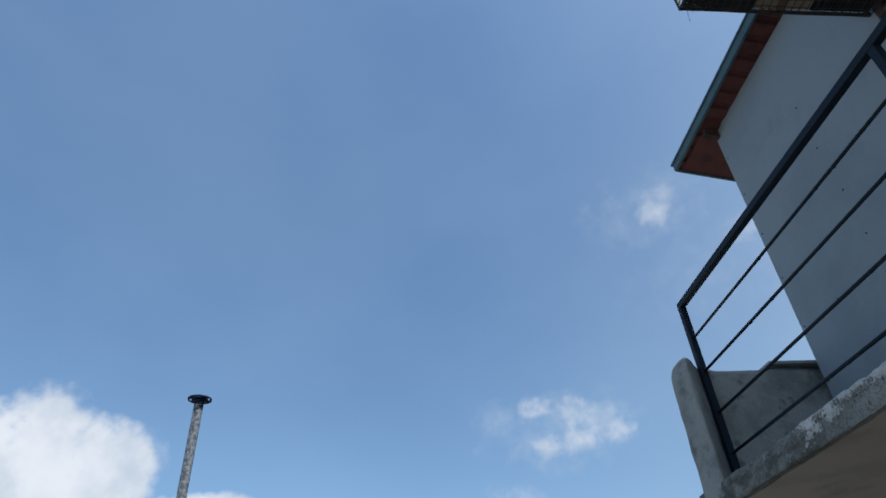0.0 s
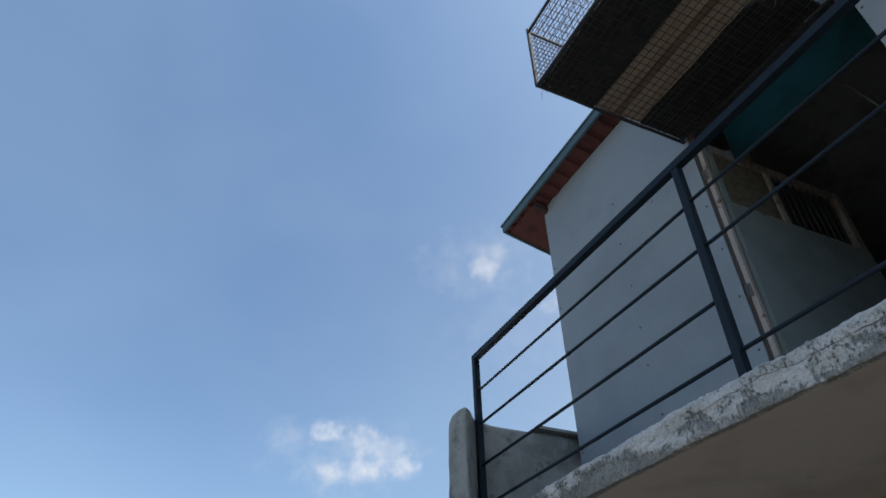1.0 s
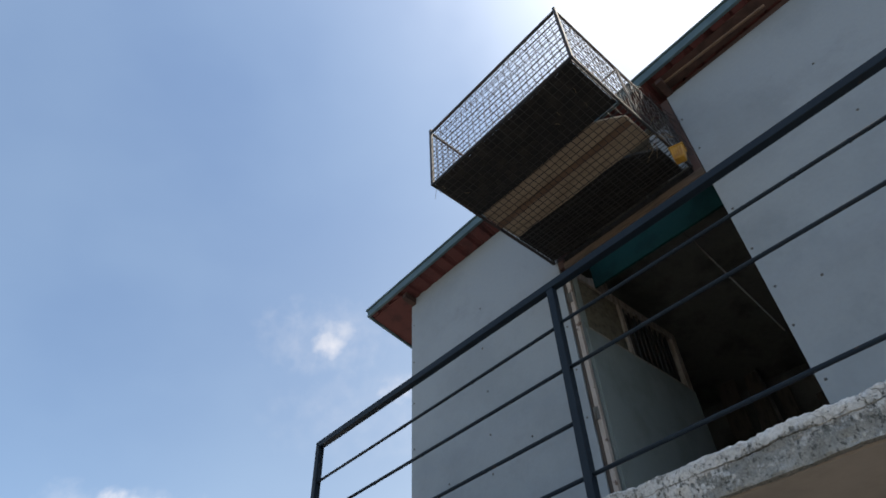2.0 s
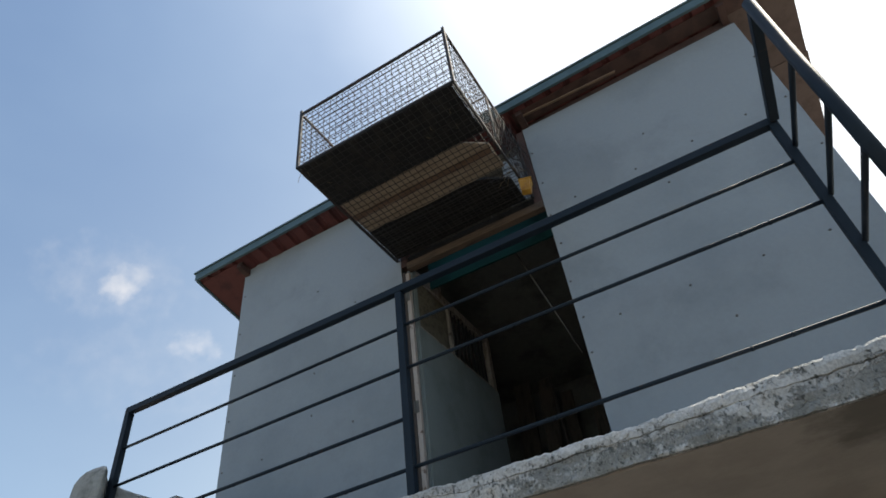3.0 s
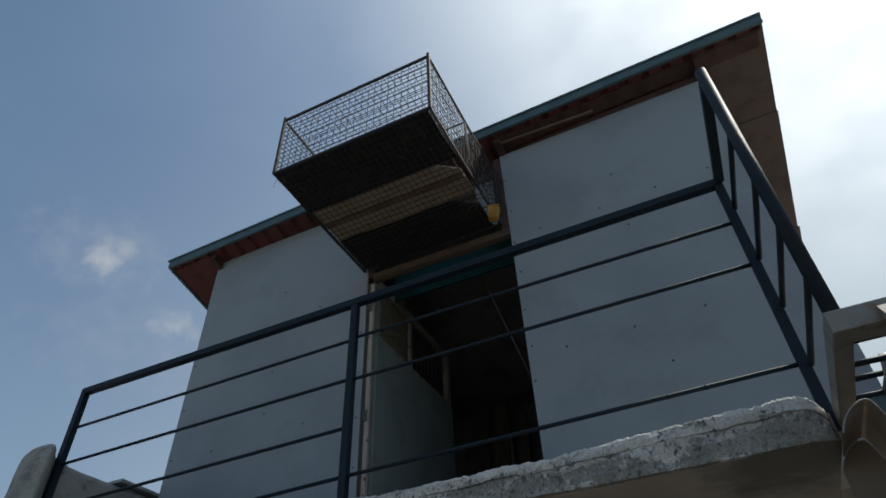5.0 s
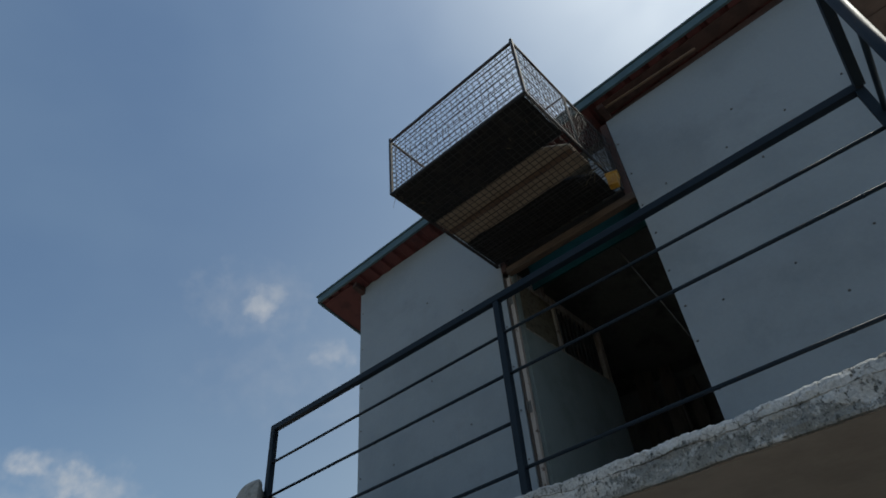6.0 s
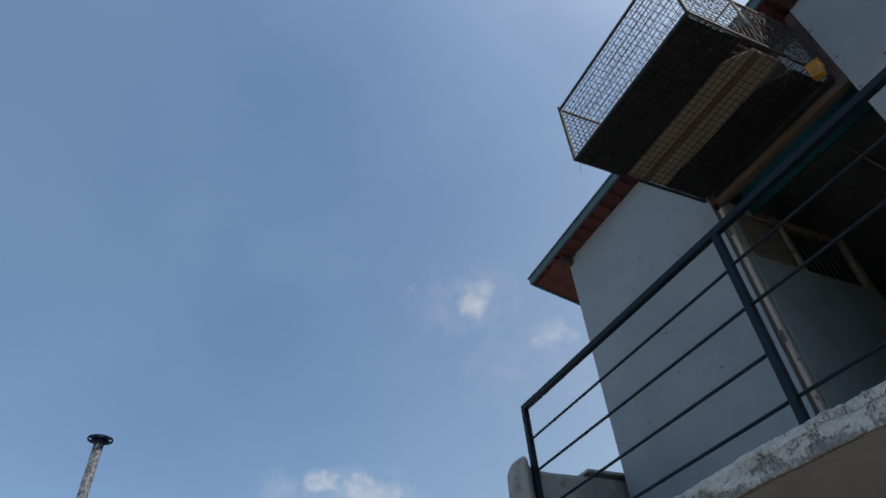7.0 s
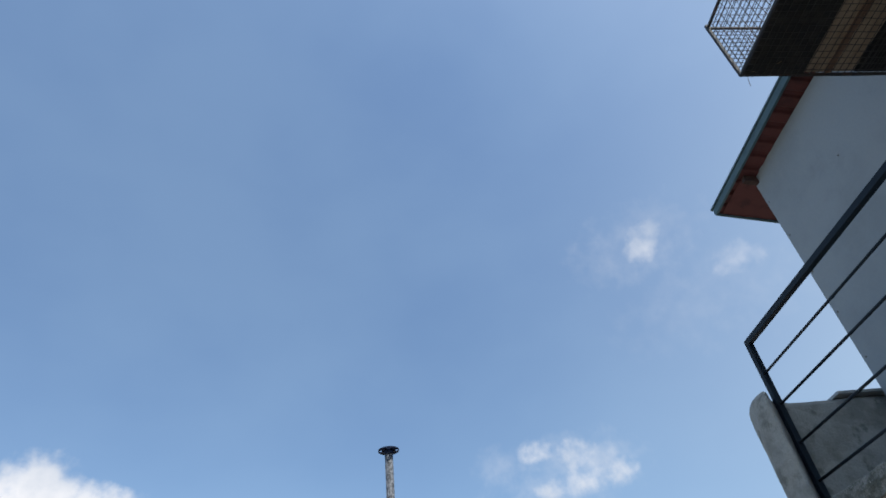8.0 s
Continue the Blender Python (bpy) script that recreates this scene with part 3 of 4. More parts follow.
rounded(bm, DL + 0.05, DR - 0.056, YW + 0.012, YW + 0.03, 4.358, 4.42, 0.003)
part("sill_board", bm, NEARBLACK, frame_ob, "near-black board")
bm = bmesh.new()
rounded(bm, DR - 0.055, DR - 0.004, YW - 0.004, YW + 0.05, 4.335, 5.05, 0.004)
part("post", bm, REDWOOD, frame_ob, "reddish brown post")
bm = bmesh.new()
rounded(bm, DL + 0.004, DL + 0.05, YW - 0.004, YW + 0.05, 4.335, 5.05, 0.004)
part("post", bm, REDWOOD, frame_ob, "reddish brown post")

bm = bmesh.new()
rounded(bm, DR - 0.21, DR - 0.058, YW + 0.006, YW + 0.018, 4.44, 4.86, 0.002)
part("infill_board", bm, BOARD, frame_ob, "grey cement board strip behind the cage")

# door leaf, opened inwards
leaf = thing("door_leaf", "open timber door with grey panel below and barred opening above", "door")
LX, LY0, LY1 = -0.358, 0.757, 1.93
bm = bmesh.new()
rounded(bm, LX - 0.02, LX + 0.02, LY0, LY0 + 0.05, FLOOR + 0.03, 4.36, 0.003)
part("stile", bm, BOARD_IN, leaf, "grey board edge")
bm = bmesh.new()
rounded(bm, LX - 0.02, LX + 0.02, LY1 - 0.06, LY1, FLOOR + 0.03, 4.36, 0.003)
part("stile", bm, TIMBER, leaf)
for z0, z1 in ((4.30, 4.36), (3.86, 3.90), (FLOOR + 0.03, FLOOR + 0.09)):
    bm = bmesh.new()
    rounded(bm, LX - 0.02, LX + 0.018, LY0 + 0.052, LY1 - 0.062, z0, z1, 0.003)
    part("rail", bm, TIMBER, leaf)
bm = bmesh.new()
box(bm, LX + 0.020, LX + 0.030, LY0 + 0.01, LY1 - 0.01, FLOOR + 0.03, 3.87)
part("panel", bm, BOARD_IN, leaf, "grey cement board panel")
bm = bmesh.new()
box(bm, LX - 0.005, LX + 0.004, LY0 + 0.052, 1.23, 3.902, 4.298)
part("upper_board", bm, STRAWBOARD, leaf, "yellowish straw-coloured board")
bm = bmesh.new()
rounded(bm, LX - 0.018, LX + 0.018, 1.235, 1.275, 3.902, 4.298, 0.003)
part("mullion", bm, TIMBER, leaf)
for i in range(9):
    y = 1.315 + i * 0.062
    bm = bmesh.new()
    tube(bm, (LX, y, 3.895), (LX, y, 4.305), 0.006, 6)
    part("bar", bm, ANGLE, leaf)
for z in (3.26, 4.05):
    bm = bmesh.new()
    tube(bm, (DL + 0.024, YW - 0.001, z), (DL + 0.024, YW - 0.001, z + 0.075), 0.006, 10)
    rounded(bm, DL + 0.028, DL + 0.048, YW + 0.000, YW + 0.0035, z, z + 0.075, 0.001)
    part("hinge", bm, ROD, leaf, "worn grey hinge")

bm = bmesh.new()
for x in (LX + 0.006, LX + 0.016):
    ring = [bm.verts.new((x, y, z)) for y, z in ((0.93, 4.362), (1.17, 4.362), (1.17, 4.475))]
    bm.faces.new(ring)
tri = list(bm.verts)
for i in range(3):
    j = (i + 1) % 3
    bm.faces.new((tri[i], tri[j], tri[3 + j], tri[3 + i]))
part("gusset", bm, TIMBER, leaf, "pale triangular corner piece")

# boards and a stick leaning in the dark shed
for x, y, w, top, lean, turn, mat in ((-0.47, 2.72, 0.16, 4.42, 6, 4, OLDWOOD), (-0.26, 2.62, 0.13, 4.36, 7, -5, OLDWOOD), (-0.07, 2.75, 0.10, 4.20, 5, 3, OLDWOOD), (0.22, 2.6, 0.19, 3.98, 8, -3, OLDWOOD)):
    bm = bmesh.new()
    rounded(bm, -w / 2, w / 2, -0.012, 0.012, 0.0, top - FLOOR, 0.003, pose(x, y, FLOOR + 0.004, -lean, 0, turn))
    tagged(finish("loose_board", bm, mat), "old brown board leaning in the dark shed", "board", group="boards in the shed")
bm = bmesh.new()
tube(bm, (0.20, 1.75, FLOOR), (-0.08, 2.50, 4.16), 0.014, 8, 0.011)
tagged(finish("leaning_stick", bm, OLDWOOD), "pale wooden stick leaning in the dark shed", "stick")

bm = bmesh.new()
tube(bm, (0.165, 1.065, 4.885), (0.306, 1.145, 4.365), 0.0055, 8)
tube(bm, (0.306, 1.145, 4.365), (0.520, 1.270, 3.575), 0.0055, 8)
tagged(finish("stick", bm, ROD), "pale thin rod hanging from the shed ceiling behind the doorway", "rod")

# ---- terrace railing ----
railing = thing("terrace_railing", "dark blue painted steel railing on the slab edge", "railing")
TUBE, HEAVY = 0.036, 0.039       # square steel tubes: posts, and the top rail with its mitred end post


def square_tube(p, q, side, ends=(0.0, 0.0)):
    """A square tube whose ends may be mitred: each end's slope along its own height."""
    bm = bmesh.new()
    beam(bm, p, q, side, side, 0.004)
    mid = (Vector(p) + Vector(q)) / 2
    along = (Vector(q) - Vector(p)).normalized()
    for v in bm.verts:
        k = ends[0] if (v.co - mid).dot(along) < 0 else ends[1]
        off = v.co - mid
        v.co += along * (k * (off - along * off.dot(along)).z)
    return bm


part("top_rail", square_tube((RL, 0, RAIL_Z - HEAVY / 2), (RR + TUBE / 2, 0, RAIL_Z - HEAVY / 2), HEAVY, (-1.0, 0.0)), RAIL, railing)
bm = bmesh.new()
rounded(bm, RL - HEAVY / 2, RL + HEAVY / 2, -HEAVY / 2, HEAVY / 2, 2.38, RAIL_Z, 0.004)
for v in bm.verts:
    if v.co.z > 3.4:
        v.co.z -= (v.co.x - RL + HEAVY / 2) + 0.001
    else:
        v.co.x += 0.014          # it leans a little
part("post", bm, RAIL, railing, "mitred square end post")
for x, z0 in ((RM, 2.40), (RR, 2.41)):
    bm = bmesh.new()
    rounded(bm, x - TUBE / 2, x + TUBE / 2, -TUBE / 2, TUBE / 2, z0, RAIL_Z - HEAVY - 0.0005, 0.004)
    part("post", bm, RAIL, railing)
for x0, x1, levels in ((RL, RM, ((3.290, 3.306), (3.072, 3.088), (2.820, 2.846), (2.590, 2.626))), (RM, RR, ((3.316, 3.304), (3.084, 3.086), (2.627, 2.649)))):
    for za, zb in levels:
        bm = bmesh.new()
        tube(bm, (x0 + 0.015, 0, za), (x1 - 0.015, 0, zb), 0.0083, 8)
        # weld beads and rust knots
        for i in range(3):
            k = 0.1 + 0.8 * random.random()
            bx, z = x0 + (x1 - x0) * k, za + (zb - za) * k
            tube(bm, (bx, 0, z - 0.001), (bx + 0.010, 0, z - 0.001), 0.0097, 6)
        part("bar", bm, RAIL, railing)
# short anchors that tie the end post into the parapet
for z in (3.105, 2.80):
    bm = bmesh.new()
    tube(bm, (RL - 0.012, 0.005, z), (RL - 0.075, -0.03, z + 0.018), 0.006, 6)
    part("anchor", bm, RAIL, railing, "short bent anchor bar")
TX, TY = 1.840, -0.514
bm = bmesh.new()
tube(bm, (TX, TY, 2.47), (TX, TY, 3.645), 0.0215, 20)
part("end_post", bm, RAIL, railing, "thick round blue post")
bm = bmesh.new()
beam(bm, (TX, TY + 0.020, 3.605), (RR + 0.008, -TUBE / 2 - 0.001, RAIL_Z - HEAVY / 2), 0.036, 0.036, 0.003)
part("side_rail", bm, RAIL, railing)
for z0, z1 in ((3.365, 3.32), (3.097, 3.085), (2.873, 2.88), (2.636, 2.68)):
    bm = bmesh.new()
    tube(bm, (RR + 0.018, -0.01, z0), (TX, TY + 0.018, z1), 0.0105, 10)
    part("side_bar", bm, RAIL, railing)

# ---- wire cage over the doorway ----
cage = thing("wire_cage", "rusty wire mesh cage jutting out above the doorway", "cage")
CX0, CX1, CYF, CYB = -0.415, 0.618, -0.338, 0.695
CZ0, CZ1 = 4.405, 4.914


def wire_net(bm, o, u, v, nu, nv, r=0.0021, wob=0.006):
    """A welded net spanned by u and v from the corner o, its wires a little bent."""
    o, u, v = Vector(o), Vector(u), Vector(v)
    n = u.cross(v).normalized()
    for a, b, k, seg in ((u, v, nu, 6), (v, u, nv, 6)):
        for i in range(k + 1):
            p = o + a * (i / k)
            last = p + n * (noise.noise(p * 9) * wob)
            for s in range(1, seg + 1):
                q = p + b * (s / seg)
                q = q + n * (noise.noise(q * 9) * wob) + a.normalized() * (noise.noise(q * 14) * wob)
                tube(bm, last, q, r, 4, caps=False)
                last = q


dx, dy, dz = Vector((CX1 - CX0, 0, 0)), Vector((0, CYB - CYF, 0)), Vector((0, 0, CZ1 - CZ0))
base = Vector((CX0, CYF, CZ0))
for name, o, u, v, nu, nv in (("front_net", base, dx, dz, 23, 12), ("floor_net", base - Vector((0, 0, 0.015)), dx, dy, 26, 25),
                              ("top_net", base + dz, dx, dy, 23, 21), ("side_net", base, dy, dz, 22, 12), ("side_net", base + dx, dy, dz, 22, 12)):
    bm = bmesh.new()
    wire_net(bm, o, u, v, nu, nv)
    if name == "floor_net":
        # a second, denser run of wires under the back half
        for i in range(13):
            y = 0.37 + i * 0.0245
            wire_net(bm, (CX0, y, CZ0 - 0.018 + 0.003 * noise.noise((i * 1.7, 0, 3))), dx, Vector((0, 0.002, 0)), 1, 1, 0.0012, 0.004)
    part(name, bm, GALV if name == "floor_net" else WIRE, cage)
# a crumpled flap of net hanging outside the far side
bm = bmesh.new()
wire_net(bm, (CX1 + 0.018, 0.16, CZ0 + 0.02), (0.022, CYB - 0.18, 0.03), (0.012, 0.02, 0.36), 10, 7, 0.0016, 0.03)
part("loose_net", bm, WIRE, cage, "crumpled rusty net flap")
corners = [base, base + dx, base + dy, base + dx + dy]
bars = [(base, base + dx), (base, base + dy), (base + dx, base + dx + dy), (base + dz, base + dz + dx), (base + dz, base + dz + dy), (base + dz + dx, base + dz + dx + dy)]
for p, q in bars:
    bm = bmesh.new()
    thick = 0.018 if p.z > 4.8 and abs(p.y - q.y) < 0.01 else 0.014
    beam(bm, p, q, 0.014, thick, 0.002)
    part("frame_bar", bm, ANGLE, cage)
for p in corners:
    bm = bmesh.new()
    rounded(bm, p.x - 0.009, p.x + 0.009, p.y - 0.009, p.y + 0.009, p.z - 0.006, p.z + dz.z + 0.03, 0.002)
    part("corner_bar", bm, ANGLE, cage)
bm = bmesh.new()
tube(bm, (CX1, 0.20, CZ0), (CX1, 0.20, CZ1), 0.006, 6)
part("side_bar", bm, ANGLE, cage)
bm = bmesh.new()
tube(bm, (CX0, 0.20, CZ1 - 0.004), (CX1, 0.20, CZ1 - 0.004), 0.006, 6)
part("cross_bar", bm, ANGLE, cage)

# boards lying on the cage's floor net
def lying(name, x0, x1, y0, y1, z0, z1, mat, label, warp=0.006, cut=0.0):
    bm = bmesh.new()
    n = 16
    grid = []
    for i in range(n + 1):
        x = x0 + (x1 - x0) * i / n
        w = warp * noise.noise((x * 4, y0 * 9, z0))
        e0, e1 = 0.006 * noise.noise((x * 12, y0 * 7, 3)), 0.006 * noise.noise((x * 12, y1 * 7, 6))
        e0 += cut * max(0.0, min(1.0, (x - (x1 - 0.15)) / 0.15))
        grid.append([bm.verts.new((x, y0 + e0, z0 + w)), bm.verts.new((x, y1 + e1, z0 - w)), bm.verts.new((x, y1 + e1, z1 - w)), bm.verts.new((x, y0 + e0, z1 + w))])
    for a, b in zip(grid, grid[1:]):
        for k in range(4):
            bm.faces.new((a[k], b[k], b[(k + 1) % 4], a[(k + 1) % 4]))
    bm.faces.new(grid[0][::-1])
    bm.faces.new(grid[-1])
    return tagged(finish(name, bm, mat), label, name.split("_")[-1])


tray = thing("black_tray", "black plastic tray lying on the cage floor", "tray")
bm = bmesh.new()
rounded(bm, CX0 + 0.016, CX1 - 0.016, CYF + 0.016, 0.026, CZ0 - 0.012, CZ0 - 0.0062, 0.002)
part("base", bm, BLACK, tray)
for x0, x1, y0, y1 in ((CX0 + 0.012, CX1 - 0.012, CYF + 0.010, CYF + 0.015), (CX0 + 0.012, CX1 - 0.012, 0.027, 0.032), (CX0 + 0.010, CX0 + 0.015, CYF + 0.016, 0.026), (CX1 - 0.015, CX1 - 0.010, CYF + 0.016, 0.026)):
    bm = bmesh.new()
    rounded(bm, x0, x1, y0, y1, CZ0 - 0.010, CZ0 + 0.035, 0.0015)
    part("rim", bm, BLACK, tray)
lying("beige_board", CX0 + 0.012, CX1 - 0.035, 0.035, 0.355, CZ0 + 0.008, CZ0 + 0.02, PLY, "beige plywood board lying on the cage floor", 0.006, 0.11)
lying("brown_batten", CX0 + 0.012, CX1 - 0.04, 0.17, 0.205, CZ0 - 0.004, CZ0 + 0.0075, BATTEN, "brown wooden batten under the plywood board", 0.002)
lying("black_mat", CX0 + 0.012, CX1 - 0.05, 0.36, CYB - 0.004, CZ0 + 0.005, CZ0 + 0.022, BLACK, "black ribbed mat lying on the cage floor", 0.006, 0.11)

# yellow feeder hung on the cage's side
feeder = thing("yellow_feeder", "yellow plastic feeder cup hung on the cage", "feeder")
bm = bmesh.new()
sub = bmesh.new()
box(sub, -0.05, 0.05, -0.045, 0.045, 0.0, 0.10)
for v in sub.verts:
    if v.co.z < 0.05:
        v.co.x *= 0.8
        v.co.y *= 0.8
bmesh.ops.bevel(sub, geom=sub.edges[:], offset=0.010, segments=3, affect="EDGES", profile=0.5)
merge(bm, sub, pose(0.638, 0.495, 4.268, 0, 6, 12) @ Matrix.Diagonal((0.72, 0.74, 0.86, 1)))
cup = part("cup", bm, YELLOW, feeder)
for i in range(5):
    bm = bmesh.new()
    rounded(bm, -0.002, 0.002, -0.048, -0.040, 0.012, 0.092, 0.001, pose(0.638, 0.495, 4.268, 0, 6, 12) @ Matrix.Diagonal((0.72, 0.74, 0.86, 1)) @ Matrix.Translation(((i - 2) * 0.018, -0.003, 0)))
    part("rib", bm, YELLOW, cup)
bm = bmesh.new()
rounded(bm, -0.055, 0.055, -0.05, 0.05, 0.097, 0.107, 0.003, pose(0.638, 0.495, 4.268, 0, 6, 12) @ Matrix.Diagonal((0.72, 0.74, 0.86, 1)))
part("rim", bm, YELLOW, cup)
bm = bmesh.new()
tube(bm, (0.638, 0.48, 4.350), (0.620, 0.42, 4.56), 0.003, 5)
part("hook", bm, WIRE, feeder)

# loose wires and straw round the cage
for n, (p, reach, count, mat) in enumerate((((-0.41, -0.335, 4.40), 0.06, 3, STRAW), ((0.625, 0.30, 4.66), 0.13, 13, WIRE), ((0.60, -0.28, 4.41), 0.12, 3, TIMBER), ((0.60, 0.34, 4.42), 0.10, 9, STRAW), ((0.10, -0.12, 4.388), 0.03, 5, STRAW))):
    bm = bmesh.new()
    rng = random.Random(11 + n)
    for i in range(count):
        a = Vector(p) + Vector((rng.uniform(-0.45, 0.45) if reach < 0.05 else rng.uniform(-0.02, 0.02), rng.uniform(-0.1, 0.25) * (0.9 if reach < 0.05 else reach * 3), rng.uniform(-0.1, 0.1) * reach * (0.4 if reach < 0.05 else 5)))
        d = Vector((rng.uniform(-0.6, 0.6), rng.uniform(-0.4, 0.8), rng.uniform(-1, 0.5) * (0.15 if reach < 0.05 else 1))).normalized() * reach / 4
        for s in range(4):
            b = a + d + Vector((rng.uniform(-1, 1), rng.uniform(-1, 1), rng.uniform(-1, 1))) * reach * 0.07
            tube(bm, a, b, 0.0013, 4, caps=False)
            a = b
    tagged(finish("loose_wire" if mat is WIRE else "straw", bm, mat), "tangled rusty tie wire" if mat is WIRE else "few dry straws caught on the cage", "wire" if mat is WIRE else "straw", kind="stuff")

# ---- plank on the parapet ----
bm = bmesh.new()
rounded(bm, -2.20, -1.945, 0.45, 0.90, 3.134, 3.154, 0.003)
tagged(finish("plank", bm, GREYSTEEL), "thin grey plank lying on the parapet", "plank")

# ---- pole in the yard ----
pole = thing("pole", "thin mottled galvanised pole with a black flange on top", "pole")
PX, PY, PZ = -0.614, -2.447, 2.432
bm = bmesh.new()
tube(bm, (PX, PY - 0.01, 0.0), (PX, PY, PZ - 0.012), 0.0145, 16)
part("shaft", bm, ZINC, pole)
sleeve = bmesh.new()
tube(sleeve, (PX, PY - 0.0014, 0.0), (PX, PY - 0.0014, 2.075), 0.0185, 18)
part("sleeve", sleeve, ZINC, pole, "wider lower pipe")
# a flat flange with four bolt holes through it
bm = bmesh.new()
SECTORS, RADII = 32, (0.012, 0.0215, 0.0245, 0.0325, 0.037)
layers = [[[bm.verts.new((PX + r * math.cos(2 * math.pi * (i + 0.5) / SECTORS), PY + r * math.sin(2 * math.pi * (i + 0.5) / SECTORS), z)) for i in range(SECTORS)] for r in RADII] for z in (PZ - 0.0085, PZ - 0.005)]
solid = {(k, i) for k in range(len(RADII) - 1) for i in range(SECTORS) if not (k == 2 and (i + 2) % 8 in (0, 1, 2))}
for k, i in sorted(solid):
    j = (i + 1) % SECTORS
    for lay in layers:
        bm.faces.new((lay[k][i], lay[k][j], lay[k + 1][j], lay[k + 1][i]))
    for (k2, i2), p, q in (((k - 1, i), (k, i), (k, j)), ((k + 1, i), (k + 1, i), (k + 1, j)), ((k, (i - 1) % SECTORS), (k, i), (k + 1, i)), ((k, j), (k, j), (k + 1, j))):
        if (k2, i2) not in solid:
            bm.faces.new((layers[0][p[0]][p[1]], layers[0][q[0]][q[1]], layers[1][q[0]][q[1]], layers[1][p[0]][p[1]]))
tube(bm, (PX, PY, PZ - 0.020), (PX, PY, PZ - 0.009), 0.0165, 16, 0.020)
part("flange", bm, DARKCAP, pole, "dark flange with bolt holes")

TREAD = surface("tread_steel", (0.13, 0.13, 0.118), 0.7, second=(0.08, 0.075, 0.066), scale=7, grain=80, deep=0.2, bump=0.2, size=0.001)

# ---- landing frame and stair beside the terrace ----
landing = thing("stair_landing", "beige box-section steel landing frame beside the terrace", "landing")
LZ = 2.47
bm = bmesh.new()
beam(bm, (1.820, -0.545, LZ - 0.03), (1.853, 0.25, LZ - 0.03), 0.048, 0.06)
part("side_beam", bm, BOXSTEEL, landing)
bm = bmesh.new()
beam(bm, (1.796, -0.585, LZ - 0.03), (2.62, -0.585, LZ - 0.03), 0.075, 0.06)
part("near_beam", bm, BOXSTEEL, landing)
for y in (-0.465, -0.327, -0.233, -0.10):
    bm = bmesh.new()
    tube(bm, (1.84, y, LZ - 0.014), (1.955, y, LZ - 0.014), 0.0085, 8)
    part("cross_bar", bm, RAIL, landing)
# steep stair down from the landing: outer bar, inner plate and treads
SLOPE = 1.32
for x0, x1, ya, deep, mat, name, label in ((1.905, 1.937, -0.628, 0.022, BOXSTEEL, "stringer", "bright sloping steel bar"), (1.940, 1.957, -0.298, 0.095, GREYSTEEL, "string_plate", "grey sloping steel plate")):
    za = LZ - 0.02 if name == "stringer" else LZ + 0.015
    length = (za - 0.005) / math.sin(math.atan(SLOPE))
    bm = bmesh.new()
    rounded(bm, x0, x1, -length, 0.0, -deep, 0.0, 0.002, pose(0, ya, za, math.degrees(math.atan(SLOPE)), 0, 0))
    part(name, bm, mat, landing, label)
for i in range(1, 11):
    z = LZ - 0.02 - 0.215 * i
    bm = bmesh.new()
    rounded(bm, 1.96, 2.62, -0.66 - 0.215 * i / SLOPE, -0.42 - 0.215 * i / SLOPE, z, z + 0.028, 0.003)
    part("tread", bm, TREAD, landing, "dark steel tread")
bm = bmesh.new()
length = (LZ - 0.03) / math.sin(math.atan(SLOPE))
rounded(bm, 2.622, 2.65, -length, 0.0, -0.06, 0.0, 0.002, pose(0, -0.56, LZ - 0.022, math.degrees(math.atan(SLOPE)), 0, 0))
part("stringer", bm, BOXSTEEL, landing)
bm = bmesh.new()
rounded(bm, 1.953, 2.85, -0.545, 0.29, LZ - 0.02, LZ - 0.002, 0.002)
part("deck_plate", bm, TREAD, landing, "dark steel plate")

# ---- curved sheet under the stair ----
bm = bmesh.new()
prof = [(1.772, 2.290), (1.785, 2.318), (1.805, 2.342), (1.832, 2.362), (1.862, 2.369), (1.874, 2.345), (1.885, 2.31), (1.905, 2.232), (1.925, 2.128), (1.96, 1.95), (2.05, 1.5)]
for _ in range(2):
    prof = prof[:1] + [(a[0] * (1 - f) + d[0] * f, a[1] * (1 - f) + d[1] * f) for a, d in zip(prof, prof[1:]) for f in (0.25, 0.75)] + prof[-1:]
crest = max(range(len(prof)), key=lambda i: prof[i][1])
ra = [bm.verts.new((x, -0.30, z)) for x, z in prof]
rb = [bm.verts.new((x + 0.085, -0.30 + 0.012, z + 0.004)) for x, z in prof]
for i in range(crest, len(prof) - 1):
    bm.faces.new((ra[i], ra[i + 1], rb[i + 1], rb[i])).smooth = True
bmesh.ops.solidify(bm, geom=bm.faces[:], thickness=0.004)
sheet = thing("curved_sheet", "bent blue-grey sheet metal, tinted for sky reflection, with a tan inner face", "sheet metal")
part("outer_sheet", bm, SKYSHEET, sheet)
bm = bmesh.new()
ra = [bm.verts.new((x, -0.30, z)) for x, z in prof]
rb = [bm.verts.new((x, -0.02, z)) for x, z in prof]
for i in range(len(prof) - 1):
    bm.faces.new((ra[i], ra[i + 1], rb[i + 1], rb[i])).smooth = True
bmesh.ops.solidify(bm, geom=bm.faces[:], thickness=0.004)
part("inner_sheet", bm, TAN, sheet, "tan inner face")
bm = bmesh.new()
edge = [(x, z - 0.006) for x, z in prof] + [(1.765, 1.5)]
fa = [bm.verts.new((x, -0.018, z)) for x, z in edge]
fb = [bm.verts.new((x, -0.010, z)) for x, z in edge]
bm.faces.new(fa)
bm.faces.new(fb[::-1])
for i in range(len(edge)):
    k = (i + 1) % len(edge)
    bm.faces.new((fa[i], fa[k], fb[k], fb[i]))
